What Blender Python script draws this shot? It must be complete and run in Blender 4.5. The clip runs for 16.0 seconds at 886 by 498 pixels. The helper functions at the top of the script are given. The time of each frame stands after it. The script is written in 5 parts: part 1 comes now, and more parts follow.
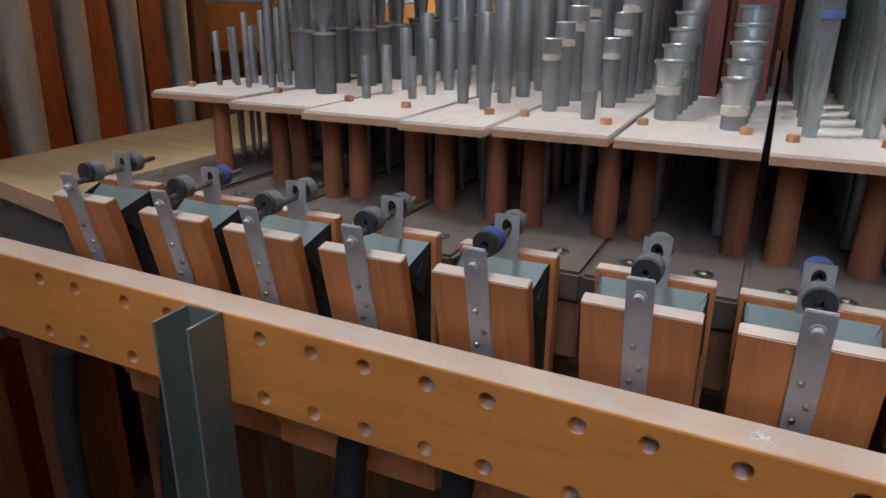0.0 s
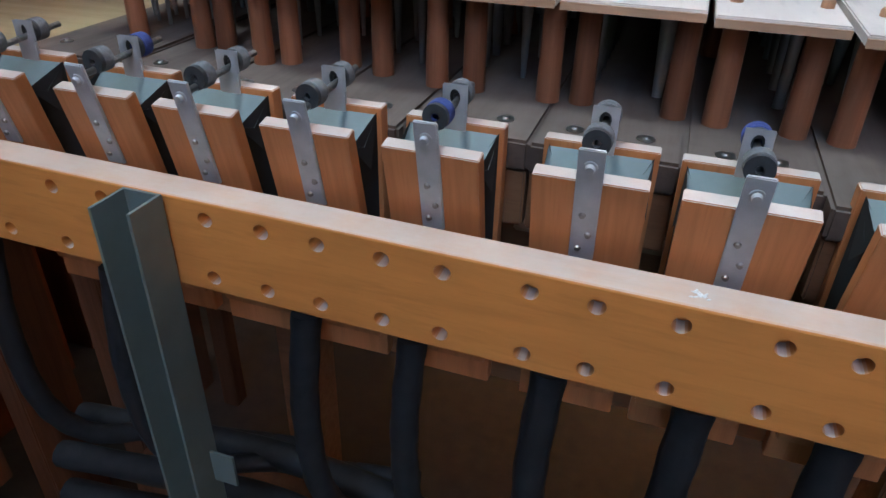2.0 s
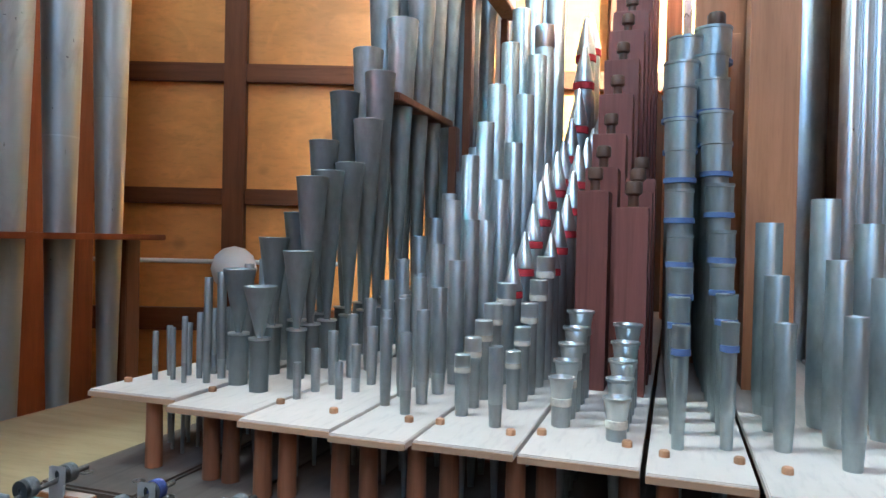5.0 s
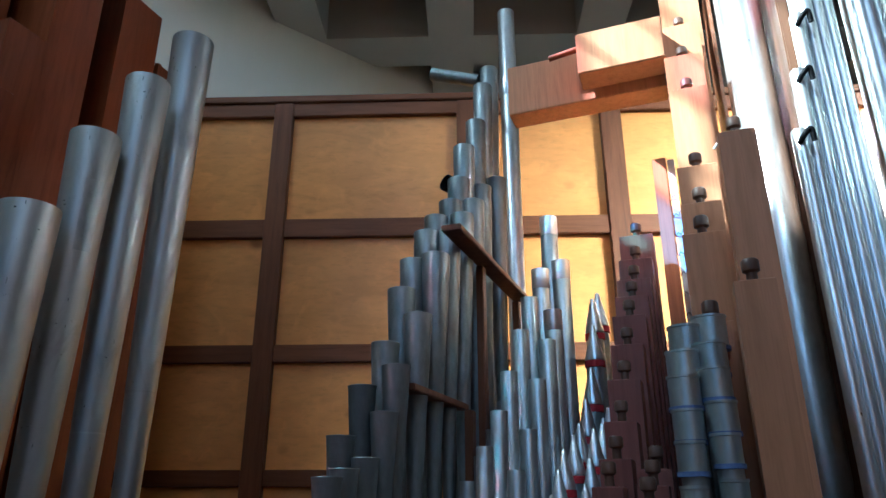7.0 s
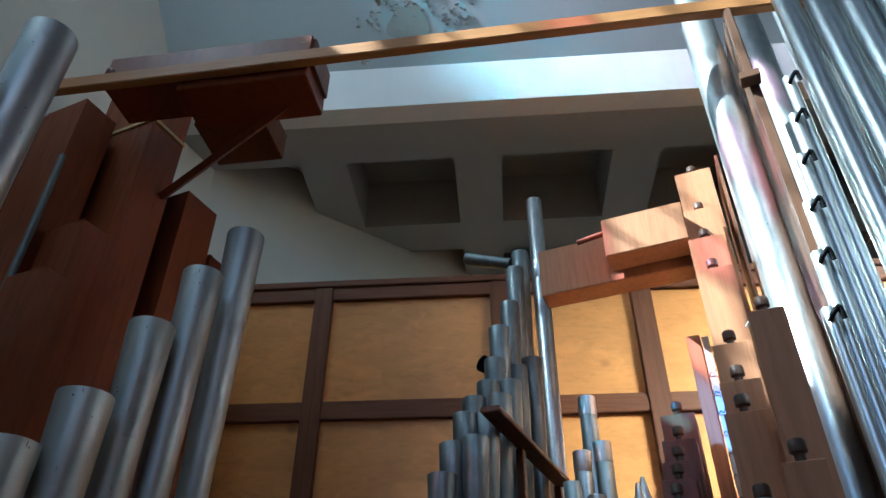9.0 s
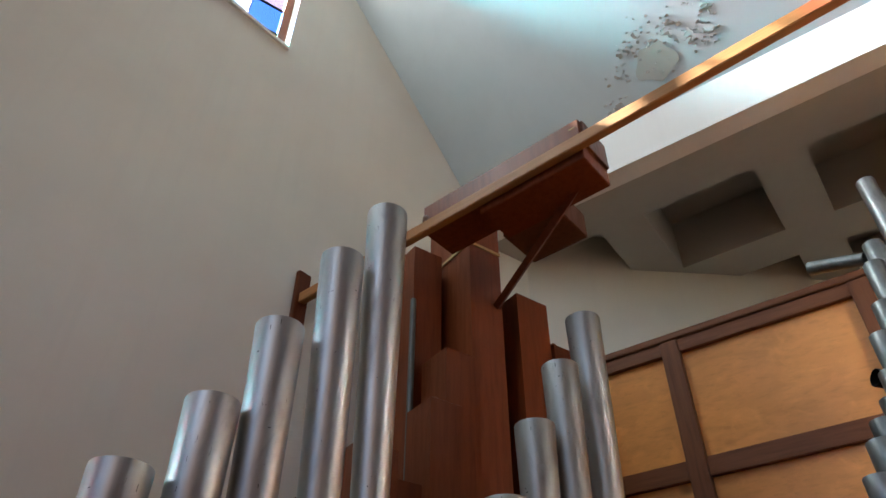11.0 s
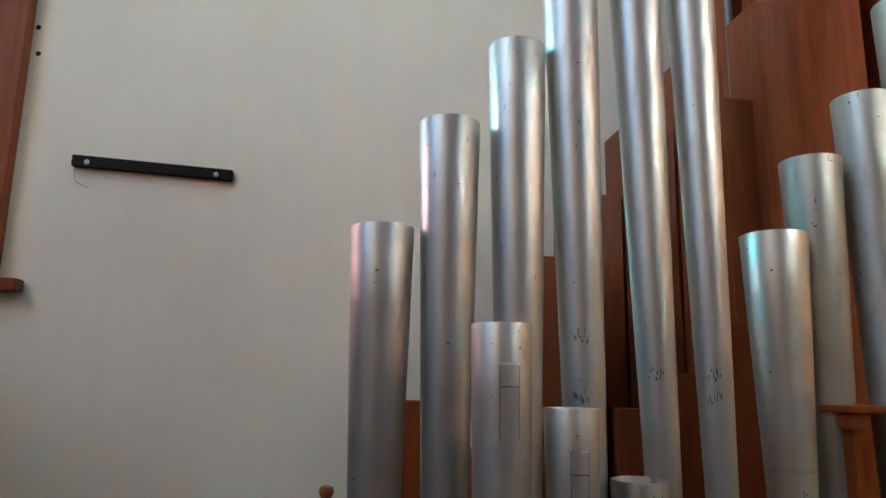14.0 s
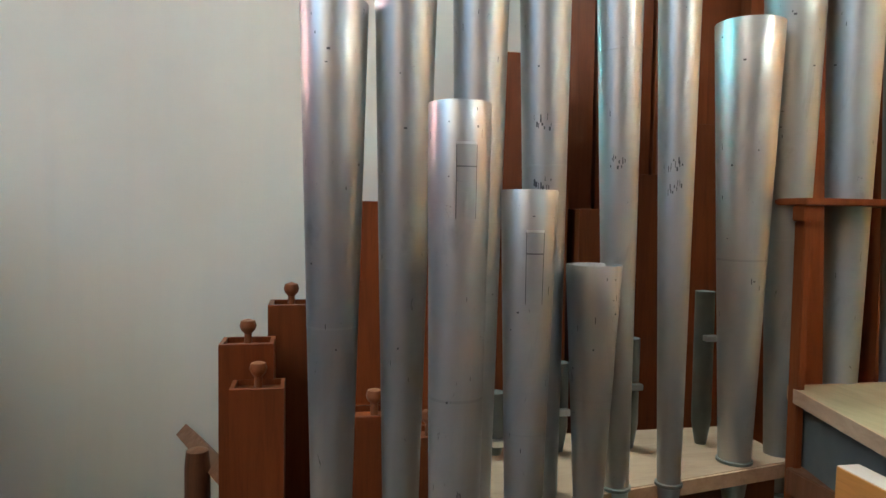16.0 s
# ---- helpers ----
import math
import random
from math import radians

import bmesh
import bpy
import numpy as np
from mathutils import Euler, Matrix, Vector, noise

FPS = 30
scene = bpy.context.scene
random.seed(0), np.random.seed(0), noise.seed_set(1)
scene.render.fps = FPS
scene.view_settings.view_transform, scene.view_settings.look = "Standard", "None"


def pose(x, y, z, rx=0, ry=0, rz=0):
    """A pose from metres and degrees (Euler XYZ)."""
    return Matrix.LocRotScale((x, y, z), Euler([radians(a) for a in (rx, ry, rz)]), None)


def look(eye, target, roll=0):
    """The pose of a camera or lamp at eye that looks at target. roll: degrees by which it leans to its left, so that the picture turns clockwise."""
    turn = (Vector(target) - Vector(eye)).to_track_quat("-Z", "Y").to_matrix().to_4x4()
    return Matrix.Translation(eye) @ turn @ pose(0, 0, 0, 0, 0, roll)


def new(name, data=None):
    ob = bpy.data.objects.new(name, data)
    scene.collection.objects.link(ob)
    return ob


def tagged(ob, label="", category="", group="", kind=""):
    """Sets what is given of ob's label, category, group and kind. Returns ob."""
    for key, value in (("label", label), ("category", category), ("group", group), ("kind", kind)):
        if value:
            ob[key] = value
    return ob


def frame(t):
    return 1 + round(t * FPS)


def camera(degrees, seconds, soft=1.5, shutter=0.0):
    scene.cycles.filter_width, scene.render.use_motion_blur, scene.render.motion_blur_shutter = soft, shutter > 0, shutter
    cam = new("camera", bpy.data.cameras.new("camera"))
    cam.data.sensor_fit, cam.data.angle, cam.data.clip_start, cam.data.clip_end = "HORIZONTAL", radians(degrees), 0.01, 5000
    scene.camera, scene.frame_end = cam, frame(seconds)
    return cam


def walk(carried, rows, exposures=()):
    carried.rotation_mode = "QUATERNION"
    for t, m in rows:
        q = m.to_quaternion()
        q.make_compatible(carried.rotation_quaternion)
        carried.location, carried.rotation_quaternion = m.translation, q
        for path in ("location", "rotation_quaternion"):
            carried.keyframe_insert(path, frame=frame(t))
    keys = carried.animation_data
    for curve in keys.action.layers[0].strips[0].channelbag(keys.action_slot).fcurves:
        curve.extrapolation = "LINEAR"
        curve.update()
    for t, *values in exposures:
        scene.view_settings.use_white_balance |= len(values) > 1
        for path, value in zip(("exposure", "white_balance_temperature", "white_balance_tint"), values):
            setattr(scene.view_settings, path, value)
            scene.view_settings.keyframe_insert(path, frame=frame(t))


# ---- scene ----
cam = camera(65.39, 16.0)
PATH = [
    (0, (0.012, 0.010, 1.510), (-0.792, 1.713, 0.837), 0.39),
    (0.5, (0.009, 0.026, 1.498), (-0.645, 1.741, 0.705), 0.58),
    (1, (0.004, 0.034, 1.486), (-0.561, 1.733, 0.594), 0.69),
    (1.5, (-0.008, 0.028, 1.496), (-0.539, 1.668, 0.482), 0.80),
    (2, (-0.008, 0.009, 1.521), (-0.546, 1.629, 0.479), 1.27),
    (2.5, (0.009, -0.005, 1.548), (-0.560, 1.655, 0.587), 1.34),
    (3, (0.011, -0.027, 1.570), (-0.596, 1.748, 0.877), 1.55),
    (3.5, (0.019, -0.038, 1.581), (-0.612, 1.810, 1.150), 1.51),
    (4, (0.030, -0.044, 1.589), (-0.610, 1.831, 1.310), 1.47),
    (4.2, (0.032, -0.047, 1.592), (-0.611, 1.834, 1.369), 1.43),
    (6.3, (0.047, -0.098, 1.652), (-0.601, 1.749, 2.062), 0.25),
    (6.5, (0.058, -0.097, 1.654), (-0.601, 1.721, 2.163), 0.03),
    (7, (0.073, -0.116, 1.666), (-0.590, 1.637, 2.365), -0.07),
    (7.5, (0.074, -0.119, 1.668), (-0.580, 1.565, 2.527), -0.13),
    (8, (0.073, -0.125, 1.670), (-0.569, 1.498, 2.646), -0.13),
    (8.2, (0.073, -0.126, 1.667), (-0.559, 1.470, 2.694), -0.08),
    (10.3, (0.126, -0.257, 1.641), (-0.826, 0.937, 2.933), -0.66),
    (10.5, (0.133, -0.259, 1.648), (-0.929, 0.843, 2.936), -0.30),
    (11, (0.114, -0.286, 1.640), (-1.148, 0.590, 2.920), 0.23),
    (11.5, (0.100, -0.274, 1.653), (-1.345, 0.300, 2.911), 0.42),
    (12, (0.086, -0.256, 1.679), (-1.567, 0.158, 2.726), 0.76),
    (12.5, (0.070, -0.266, 1.672), (-1.722, 0.073, 2.492), 0.66),
    (13, (0.062, -0.265, 1.665), (-1.820, 0.025, 2.276), 0.90),
    (13.5, (0.060, -0.263, 1.663), (-1.858, 0.012, 2.159), 1.04),
    (14, (0.041, -0.263, 1.643), (-1.902, 0.020, 2.023), 0.94),
    (14.5, (0.024, -0.255, 1.623), (-1.943, 0.047, 1.822), 0.87),
    (15, (0.017, -0.253, 1.620), (-1.956, 0.068, 1.697), 0.95),
    (15.5, (0.014, -0.234, 1.596), (-1.958, 0.101, 1.586), 0.74),
    (16, (0.003, -0.232, 1.576), (-1.959, 0.140, 1.471), 0.84),
]
walk(cam, [(t, look(eye, target, roll)) for t, eye, target, roll in PATH],
     [(0.0, 4.6, 6350, 7), (1.5, 4.7, 5800, 5), (2.5, 4.9, 5500, 1), (3.3, 5.0, 5500, -3), (4.0, 5.15, 5550, -5), (6.5, 3.8, 5100, -5), (8.0, 2.55, 4900, -6), (10.5, 2.9, 6050, 3),
      (11.0, 3.3, 6450, 7), (12.5, 3.75, 6150, 0), (14.0, 4.55, 5900, -8), (16.0, 5.3, 5850, -14)])

# ---- world, sun and lamps ----
world = bpy.data.worlds.new("sky")
scene.world = world
world.use_nodes = True
wn = world.node_tree
sky = wn.nodes.new("ShaderNodeTexSky")
sky.sky_type = "NISHITA"
sky.sun_disc = False
SUN_WAY = Vector((2.5, 1.88, -3.05)).normalized()
sky.sun_elevation = math.asin(-SUN_WAY.z)
sky.sun_rotation = math.atan2(-SUN_WAY.x, -SUN_WAY.y)
wn.links.new(sky.outputs[0], wn.nodes["Background"].inputs[0])
wn.nodes["Background"].inputs[1].default_value = 0.06
sun = new("sun", bpy.data.lights.new("sun", "SUN"))
sun.data.energy, sun.data.angle, sun.data.color = 5.0, radians(0.6), (1.0, 0.95, 0.86)
sun.matrix_world = look((0, 0, 8), Vector((0, 0, 8)) + SUN_WAY)


def window_lamp(name, eye, target, w, hgt, watts, colour):
    lamp = new(name, bpy.data.lights.new(name, "AREA"))
    lamp.data.shape, lamp.data.size, lamp.data.size_y = "RECTANGLE", w, hgt
    lamp.data.energy, lamp.data.color = watts, colour
    lamp.matrix_world = look(eye, target)
    return lamp


# daylight by the high side window, plus fills added from the unseen rear and east
window_lamp("side_window_light", (-2.42, -0.35, 6.0), (0.4, 0.9, 3.0), 1.1, 1.7, 8, (0.90, 0.98, 1.0)).data.spread = radians(135)
window_lamp("rear_fill_light", (0.8, -3.9, 6.9), (-0.6, 0.8, 1.9), 1.8, 2.2, 2.3, (1.0, 0.96, 0.92))
window_lamp("panel_fill_light", (2.38, 1.75, 3.75), (0.3, 3.0, 2.1), 0.9, 0.7, 11.0, (1.0, 0.97, 0.90)).data.spread = radians(64)
# tinted beams added to put stained-glass stripes on the zinc pipes and ceiling
window_lamp("cyan_stripe_light", (-2.33, -2.0, 3.1), (-1.1, 0.3, 2.3), 0.2, 1.5, 0.11, (0.16, 0.80, 1.0)).data.spread = radians(13)
window_lamp("pink_stripe_light", (-2.33, -2.55, 3.0), (-1.1, 0.08, 2.2), 0.2, 1.4, 0.06, (1.0, 0.42, 0.45)).data.spread = radians(12)
window_lamp("cyan_streak_light", (-2.41, 0.10, 6.3), (-1.10, 1.60, 5.13), 0.15, 0.3, 0.35, (0.10, 0.85, 1.0)).data.spread = radians(16)
window_lamp("pink_streak_light", (-2.41, -0.30, 6.6), (-0.45, 1.82, 5.0), 0.4, 0.3, 1.7, (1.0, 0.76, 0.79)).data.spread = radians(26)

# ---- materials ----


def node_mat(name, base, rough=0.5, metal=0.0):
    m = bpy.data.materials.new(name)
    m.use_nodes = True
    b = m.node_tree.nodes["Principled BSDF"]
    b.inputs["Base Color"].default_value = (*base, 1)
    b.inputs["Roughness"].default_value = rough
    b.inputs["Metallic"].default_value = metal
    return m, m.node_tree, b


def mapping(nt, scale, rot=(0, 0, 0), space="Object"):
    tc, mp = nt.nodes.new("ShaderNodeTexCoord"), nt.nodes.new("ShaderNodeMapping")
    mp.inputs["Scale"].default_value, mp.inputs["Rotation"].default_value = scale, rot
    nt.links.new(tc.outputs[space], mp.inputs["Vector"])
    return mp.outputs["Vector"]


def noise_tex(nt, vec, scale, detail=4, rough=0.55, dist=0.0):
    n = nt.nodes.new("ShaderNodeTexNoise")
    n.inputs["Scale"].default_value, n.inputs["Detail"].default_value = scale, detail
    n.inputs["Roughness"].default_value, n.inputs["Distortion"].default_value = rough, dist
    if vec is not None:
        nt.links.new(vec, n.inputs["Vector"])
    return n.outputs["Fac"]


def ramp(nt, fac, stops):
    r = nt.nodes.new("ShaderNodeValToRGB")
    e = r.color_ramp.elements
    while len(e) < len(stops):
        e.new(0.5)
    for el, (p, c) in zip(e, stops):
        el.position, el.color = p, (*c, 1)
    nt.links.new(fac, r.inputs[0])
    return r.outputs[0]


def mixed(nt, a, b, fac, mode="MIX"):
    x = nt.nodes.new("ShaderNodeMix")
    x.data_type, x.blend_type = "RGBA", mode
    for sock, val in ((x.inputs[6], a), (x.inputs[7], b), (x.inputs[0], fac)):
        if hasattr(val, "links"):
            nt.links.new(val, sock)
        elif isinstance(val, tuple):
            sock.default_value = (*val, 1)
        else:
            sock.default_value = val
    return x.outputs[2]


def bump(nt, b, fac, strength, dist=0.002):
    n = nt.nodes.new("ShaderNodeBump")
    n.inputs["Strength"].default_value, n.inputs["Distance"].default_value = strength, dist
    nt.links.new(fac, n.inputs["Height"])
    nt.links.new(n.outputs[0], b.inputs["Normal"])


def scaled(c, k):
    return tuple(v * k for v in c)


def per_object(nt, col, low, high):
    oi, mr = nt.nodes.new("ShaderNodeObjectInfo"), nt.nodes.new("ShaderNodeMapRange")
    mr.inputs[3].default_value, mr.inputs[4].default_value = low, high
    nt.links.new(oi.outputs["Random"], mr.inputs[0])
    cc = nt.nodes.new("ShaderNodeCombineColor")
    for k in range(3):
        nt.links.new(mr.outputs[0], cc.inputs[k])
    return mixed(nt, col, cc.outputs[0], 1.0, "MULTIPLY")


def wood(name, base, rough=0.45, along="z", grain=1.0, contrast=0.25, vary=0.12, dust=0.0, knots=0.0):
    m, nt, b = node_mat(name, base, rough)
    b.inputs["Specular IOR Level"].default_value = 0.22
    long, thin = 1.6, 26.0 * grain
    sc = {"x": (long, thin, thin), "y": (thin, long, thin), "z": (thin, thin, long)}[along]
    v = mapping(nt, sc)
    f = noise_tex(nt, v, 2.2, 6, 0.6, 0.6)
    g = noise_tex(nt, mapping(nt, tuple(k * 4 for k in sc)), 3.0, 3, 0.6)
    col = ramp(nt, f, [(0.28, scaled(base, 1 - contrast)), (0.5, base), (0.75, scaled(base, 1 + contrast * 0.7))])
    col = mixed(nt, col, scaled(base, 0.62), ramp(nt, g, [(0.52, (0, 0, 0)), (0.72, (0.35, 0.35, 0.35))]))
    big = noise_tex(nt, mapping(nt, (1, 1, 1)), 5.0, 4)
    col = mixed(nt, col, scaled(base, 0.8), ramp(nt, big, [(0.45, (0, 0, 0)), (0.75, (0.5, 0.5, 0.5))]))
    if knots:
        vo = nt.nodes.new("ShaderNodeTexVoronoi")
        vo.inputs["Scale"].default_value = 3.4
        nt.links.new(mapping(nt, (1.0, 1.0, 1.25)), vo.inputs["Vector"])
        col = mixed(nt, col, scaled(base, 1.3), ramp(nt, noise_tex(nt, mapping(nt, (1, 1, 1.3)), 8.0, 5, 0.6, 1.0), [(0.52, (0, 0, 0)), (0.72, (0.45,) * 3)]))
        col = mixed(nt, col, (0.22, 0.085, 0.025), ramp(nt, vo.outputs["Distance"], [(0.03, (0.6 * knots,) * 3), (0.13, (0, 0, 0))]))
    if dust:
        geo, sep = nt.nodes.new("ShaderNodeNewGeometry"), nt.nodes.new("ShaderNodeSeparateXYZ")
        nt.links.new(geo.outputs["Normal"], sep.inputs[0])
        patch = noise_tex(nt, mapping(nt, (1, 1, 1)), 30.0, 5)
        mul = nt.nodes.new("ShaderNodeMath")
        mul.operation = "MULTIPLY"
        up = ramp(nt, sep.outputs[2], [(0.75, (0, 0, 0)), (0.97, (dust, dust, dust))])
        nt.links.new(up, mul.inputs[0])
        nt.links.new(ramp(nt, patch, [(0.2, (0.6, 0.6, 0.6)), (0.6, (1, 1, 1))]), mul.inputs[1])
        col = mixed(nt, col, (0.55, 0.50, 0.45), mul.outputs[0])
    if vary:
        col = per_object(nt, col, 1 - vary, 1 + vary)
    nt.links.new(col, b.inputs["Base Color"])
    nt.links.new(ramp(nt, f, [(0.3, (rough * 1.15,) * 3), (0.7, (rough * 0.85,) * 3)]), b.inputs["Roughness"])
    bump(nt, b, g, 0.25, 0.001)
    return m


def pipe_metal(name, base, rough=0.32, spots=0.4, dark=0.5, vary=0.1, metal=1.0):
    """Lead-tin or zinc sheet with mottling, rubbed marks and dark scuffs."""
    m, nt, b = node_mat(name, base, rough, metal)
    v = mapping(nt, (1, 1, 0.45))
    f = noise_tex(nt, v, 38, 5, 0.65)
    col = ramp(nt, f, [(0.3, scaled(base, 1 - 0.35 * spots)), (0.7, scaled(base, 1 + 0.12 * spots))])
    s = noise_tex(nt, mapping(nt, (1.6, 1.6, 0.6)), 26, 6, 0.7, 1.2)
    col = mixed(nt, col, scaled(base, dark), ramp(nt, s, [(0.64, (0, 0, 0)), (0.70, (0.75 * spots,) * 3)]))
    streak = noise_tex(nt, mapping(nt, (30, 30, 1.2)), 3.0, 4)
    col = mixed(nt, col, scaled(base, 0.75), ramp(nt, streak, [(0.45, (0, 0, 0)), (0.75, (0.5 * spots,) * 3)]))
    if vary:
        col = per_object(nt, col, 1 - vary, 1 + vary)
    nt.links.new(col, b.inputs["Base Color"])
    nt.links.new(ramp(nt, f, [(0.25, (rough * 1.35,) * 3), (0.75, (rough * 0.85,) * 3)]), b.inputs["Roughness"])
    bump(nt, b, noise_tex(nt, mapping(nt, (1, 1, 0.35)), 14, 2), 0.10, 0.003)
    return m


def zinc_sheet(name, base, rough):
    """Rolled zinc: soft clouding, faint vertical rub marks, a few dull runs and fine pits."""
    m, nt, b = node_mat(name, base, rough, 0.85)
    cloud = noise_tex(nt, mapping(nt, (1, 1, 0.5)), 9, 5, 0.6, 0.4)
    col = ramp(nt, cloud, [(0.3, scaled(base, 0.86)), (0.55, base), (0.8, scaled(base, 1.1))])
    run = noise_tex(nt, mapping(nt, (22, 22, 0.9)), 1.6, 4)
    col = mixed(nt, col, scaled(base, 0.78), ramp(nt, run, [(0.55, (0, 0, 0)), (0.8, (0.4,) * 3)]))
    dull = noise_tex(nt, mapping(nt, (2.2, 2.2, 0.7)), 5.0, 5, 0.6, 0.8)
    dull_fac = ramp(nt, dull, [(0.56, (0, 0, 0)), (0.66, (0.6,) * 3)])
    col = mixed(nt, col, scaled(base, 0.72), dull_fac)
    pit = noise_tex(nt, mapping(nt, (1.5, 1.5, 0.6)), 46, 5, 0.7, 1.0)
    col = mixed(nt, col, scaled(base, 0.22), ramp(nt, pit, [(0.68, (0, 0, 0)), (0.72, (0.8,) * 3)]))
    nt.links.new(per_object(nt, col, 0.9, 1.08), b.inputs["Base Color"])
    nt.links.new(mixed(nt, (rough,) * 3, (rough * 1.45,) * 3, dull_fac), b.inputs["Roughness"])
    bump(nt, b, noise_tex(nt, mapping(nt, (1, 1, 0.3)), 11, 3), 0.10, 0.004)
    return m


def plain(name, base, rough=0.6, metal=0.0, scale=60, amount=0.2, bumps=0.1):
    m, nt, b = node_mat(name, base, rough, metal)
    f = noise_tex(nt, mapping(nt, (1, 1, 1)), scale, 5)
    g = noise_tex(nt, mapping(nt, (1, 1, 1)), scale / 9, 4)
    col = ramp(nt, f, [(0.3, scaled(base, 1 - amount)), (0.7, scaled(base, 1 + amount * 0.6))])
    col = mixed(nt, col, scaled(base, 1 - amount), ramp(nt, g, [(0.45, (0, 0, 0)), (0.7, (0.6, 0.6, 0.6))]))
    nt.links.new(col, b.inputs["Base Color"])
    if bumps:
        bump(nt, b, f, bumps, 0.002)
    return m


def plaster(name, base, rough=0.85, stain=(0.9, 0.9, 0.9)):
    m, nt, b = node_mat(name, base, rough)
    f = noise_tex(nt, mapping(nt, (1, 1, 1)), 2.2, 5)
    fine = noise_tex(nt, mapping(nt, (1, 1, 1)), 140, 3)
    run = noise_tex(nt, mapping(nt, (9, 9, 0.5)), 1.5, 4)
    col = mixed(nt, base, tuple(a * c for a, c in zip(base, stain)), ramp(nt, f, [(0.4, (0, 0, 0)), (0.7, (0.6,) * 3)]))
    col = mixed(nt, col, scaled(base, 0.9), ramp(nt, run, [(0.5, (0, 0, 0)), (0.75, (0.35,) * 3)]))
    nt.links.new(col, b.inputs["Base Color"])
    bump(nt, b, fine, 0.12, 0.002)
    return m


M_BEAM = wood("beam_pine", (0.53, 0.212, 0.052), 0.42, "x", 0.5, 0.2, 0.0, 0.75)
M_BLOCK = wood("block_fir", (0.46, 0.18, 0.065), 0.42, "z", 1.3, 0.22, 0.12, 0.85)
M_PLY = wood("dusty_plywood", (0.55, 0.475, 0.42), 0.85, "y", 0.35, 0.06, 0.05, 0.0)
M_TABLE = wood("birch_plywood", (0.33, 0.245, 0.13), 0.6, "x", 0.4, 0.16, 0.0, 0.0)
M_SIDETOE = wood("worn_plywood", (0.34, 0.225, 0.15), 0.75, "y", 0.4, 0.15, 0.05)
M_EDGE = wood("plywood_edge", (0.40, 0.25, 0.15), 0.7, "x", 0.6, 0.25, 0.05)
M_PILLAR = wood("pillar_wood", (0.23, 0.095, 0.048), 0.5, "z", 1.2, 0.3, 0.5)
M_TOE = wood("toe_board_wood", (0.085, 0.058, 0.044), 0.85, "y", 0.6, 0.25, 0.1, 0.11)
M_CHEST = wood("chest_wood", (0.24, 0.115, 0.055), 0.5, "x", 0.8, 0.25, 0.1)
M_DARK = wood("dark_stained_wood", (0.13, 0.052, 0.025), 0.45, "z", 1.0, 0.3, 0.12)
M_STUD = wood("stud_wood", (0.155, 0.054, 0.019), 0.5, "z", 1.0, 0.3, 0.12)
M_STUDH = wood("rail_wood", (0.165, 0.058, 0.021), 0.5, "x", 1.0, 0.3, 0.12)
M_PANEL = wood("varnished_panel", (0.68, 0.29, 0.080), 0.34, "x", 0.22, 0.16, 0.07, 0.0, 1.0)
# dark wood: keeps bounce low on unseen walls and blinds; also the rack upright
M_DIMWOOD = wood("dim_wood", (0.10, 0.045, 0.022), 0.6, "z", 0.5, 0.3, 0.0)
M_MAROON = wood("maroon_wood", (0.17, 0.062, 0.05), 0.5, "z", 1.4, 0.3, 0.12)
M_TOWER = wood("mahogany_stain", (0.16, 0.038, 0.010), 0.46, "z", 0.8, 0.28, 0.2)
M_BIGWOOD = wood("fir_pipe_wood", (0.43, 0.195, 0.095), 0.45, "z", 1.0, 0.24, 0.2)
M_RAIL = wood("rail_fir", (0.42, 0.19, 0.065), 0.55, "x", 0.8, 0.2, 0.0)
M_KNOB = wood("knob_wood", (0.20, 0.07, 0.03), 0.4, "z", 2.0, 0.2, 0.15)
M_KNOBDK = wood("dark_knob_wood", (0.085, 0.045, 0.03), 0.45, "z", 2.0, 0.2, 0.2)
M_PEG = wood("peg_end", (0.42, 0.22, 0.12), 0.7, "z", 3.0, 0.2, 0.35)
M_CARD = plain("tan_tape", (0.50, 0.33, 0.14), 0.8)
M_ZINC = zinc_sheet("zinc", (0.43, 0.43, 0.42), 0.44)
M_DULLZINC = zinc_sheet("dull_zinc", (0.36, 0.37, 0.36), 0.50)
M_LEAD = pipe_metal("spotted_lead", (0.35, 0.37, 0.37), 0.40, 0.75, 0.5, 0.16, 0.75)
M_REED = pipe_metal("dark_reed_metal", (0.225, 0.25, 0.25), 0.42, 0.7, 0.6, 0.18, 0.7)
M_TIN = pipe_metal("bright_tin", (0.66, 0.69, 0.69), 0.31, 0.6, 0.6, 0.1, 0.93)
M_BLUEMETAL = pipe_metal("blue_grey_metal", (0.43, 0.485, 0.49), 0.36, 0.7, 0.55, 0.12, 0.88)
M_BRIGHT = pipe_metal("polished_rim", (0.75, 0.76, 0.76), 0.3, 0.2, 0.7, 0.0)
M_STEEL = plain("galvanised_steel", (0.47, 0.48, 0.48), 0.5, 0.5, 40, 0.2, 0.05)
M_SCREW = plain("screw_steel", (0.30, 0.29, 0.27), 0.4, 1.0, 200, 0.2, 0.0)
M_ROD = plain("threaded_rod", (0.20, 0.19, 0.18), 0.45, 0.9, 400, 0.4, 0.4)
M_CLOTH = plain("grey_rubber_cloth", (0.14, 0.18, 0.175), 0.6, 0.0, 25, 0.2, 0.1)
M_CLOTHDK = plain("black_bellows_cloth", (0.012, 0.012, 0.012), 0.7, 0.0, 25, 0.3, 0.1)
M_FELT = plain("grey_felt", (0.14, 0.145, 0.15), 0.95, 0.0, 250, 0.25, 0.5)
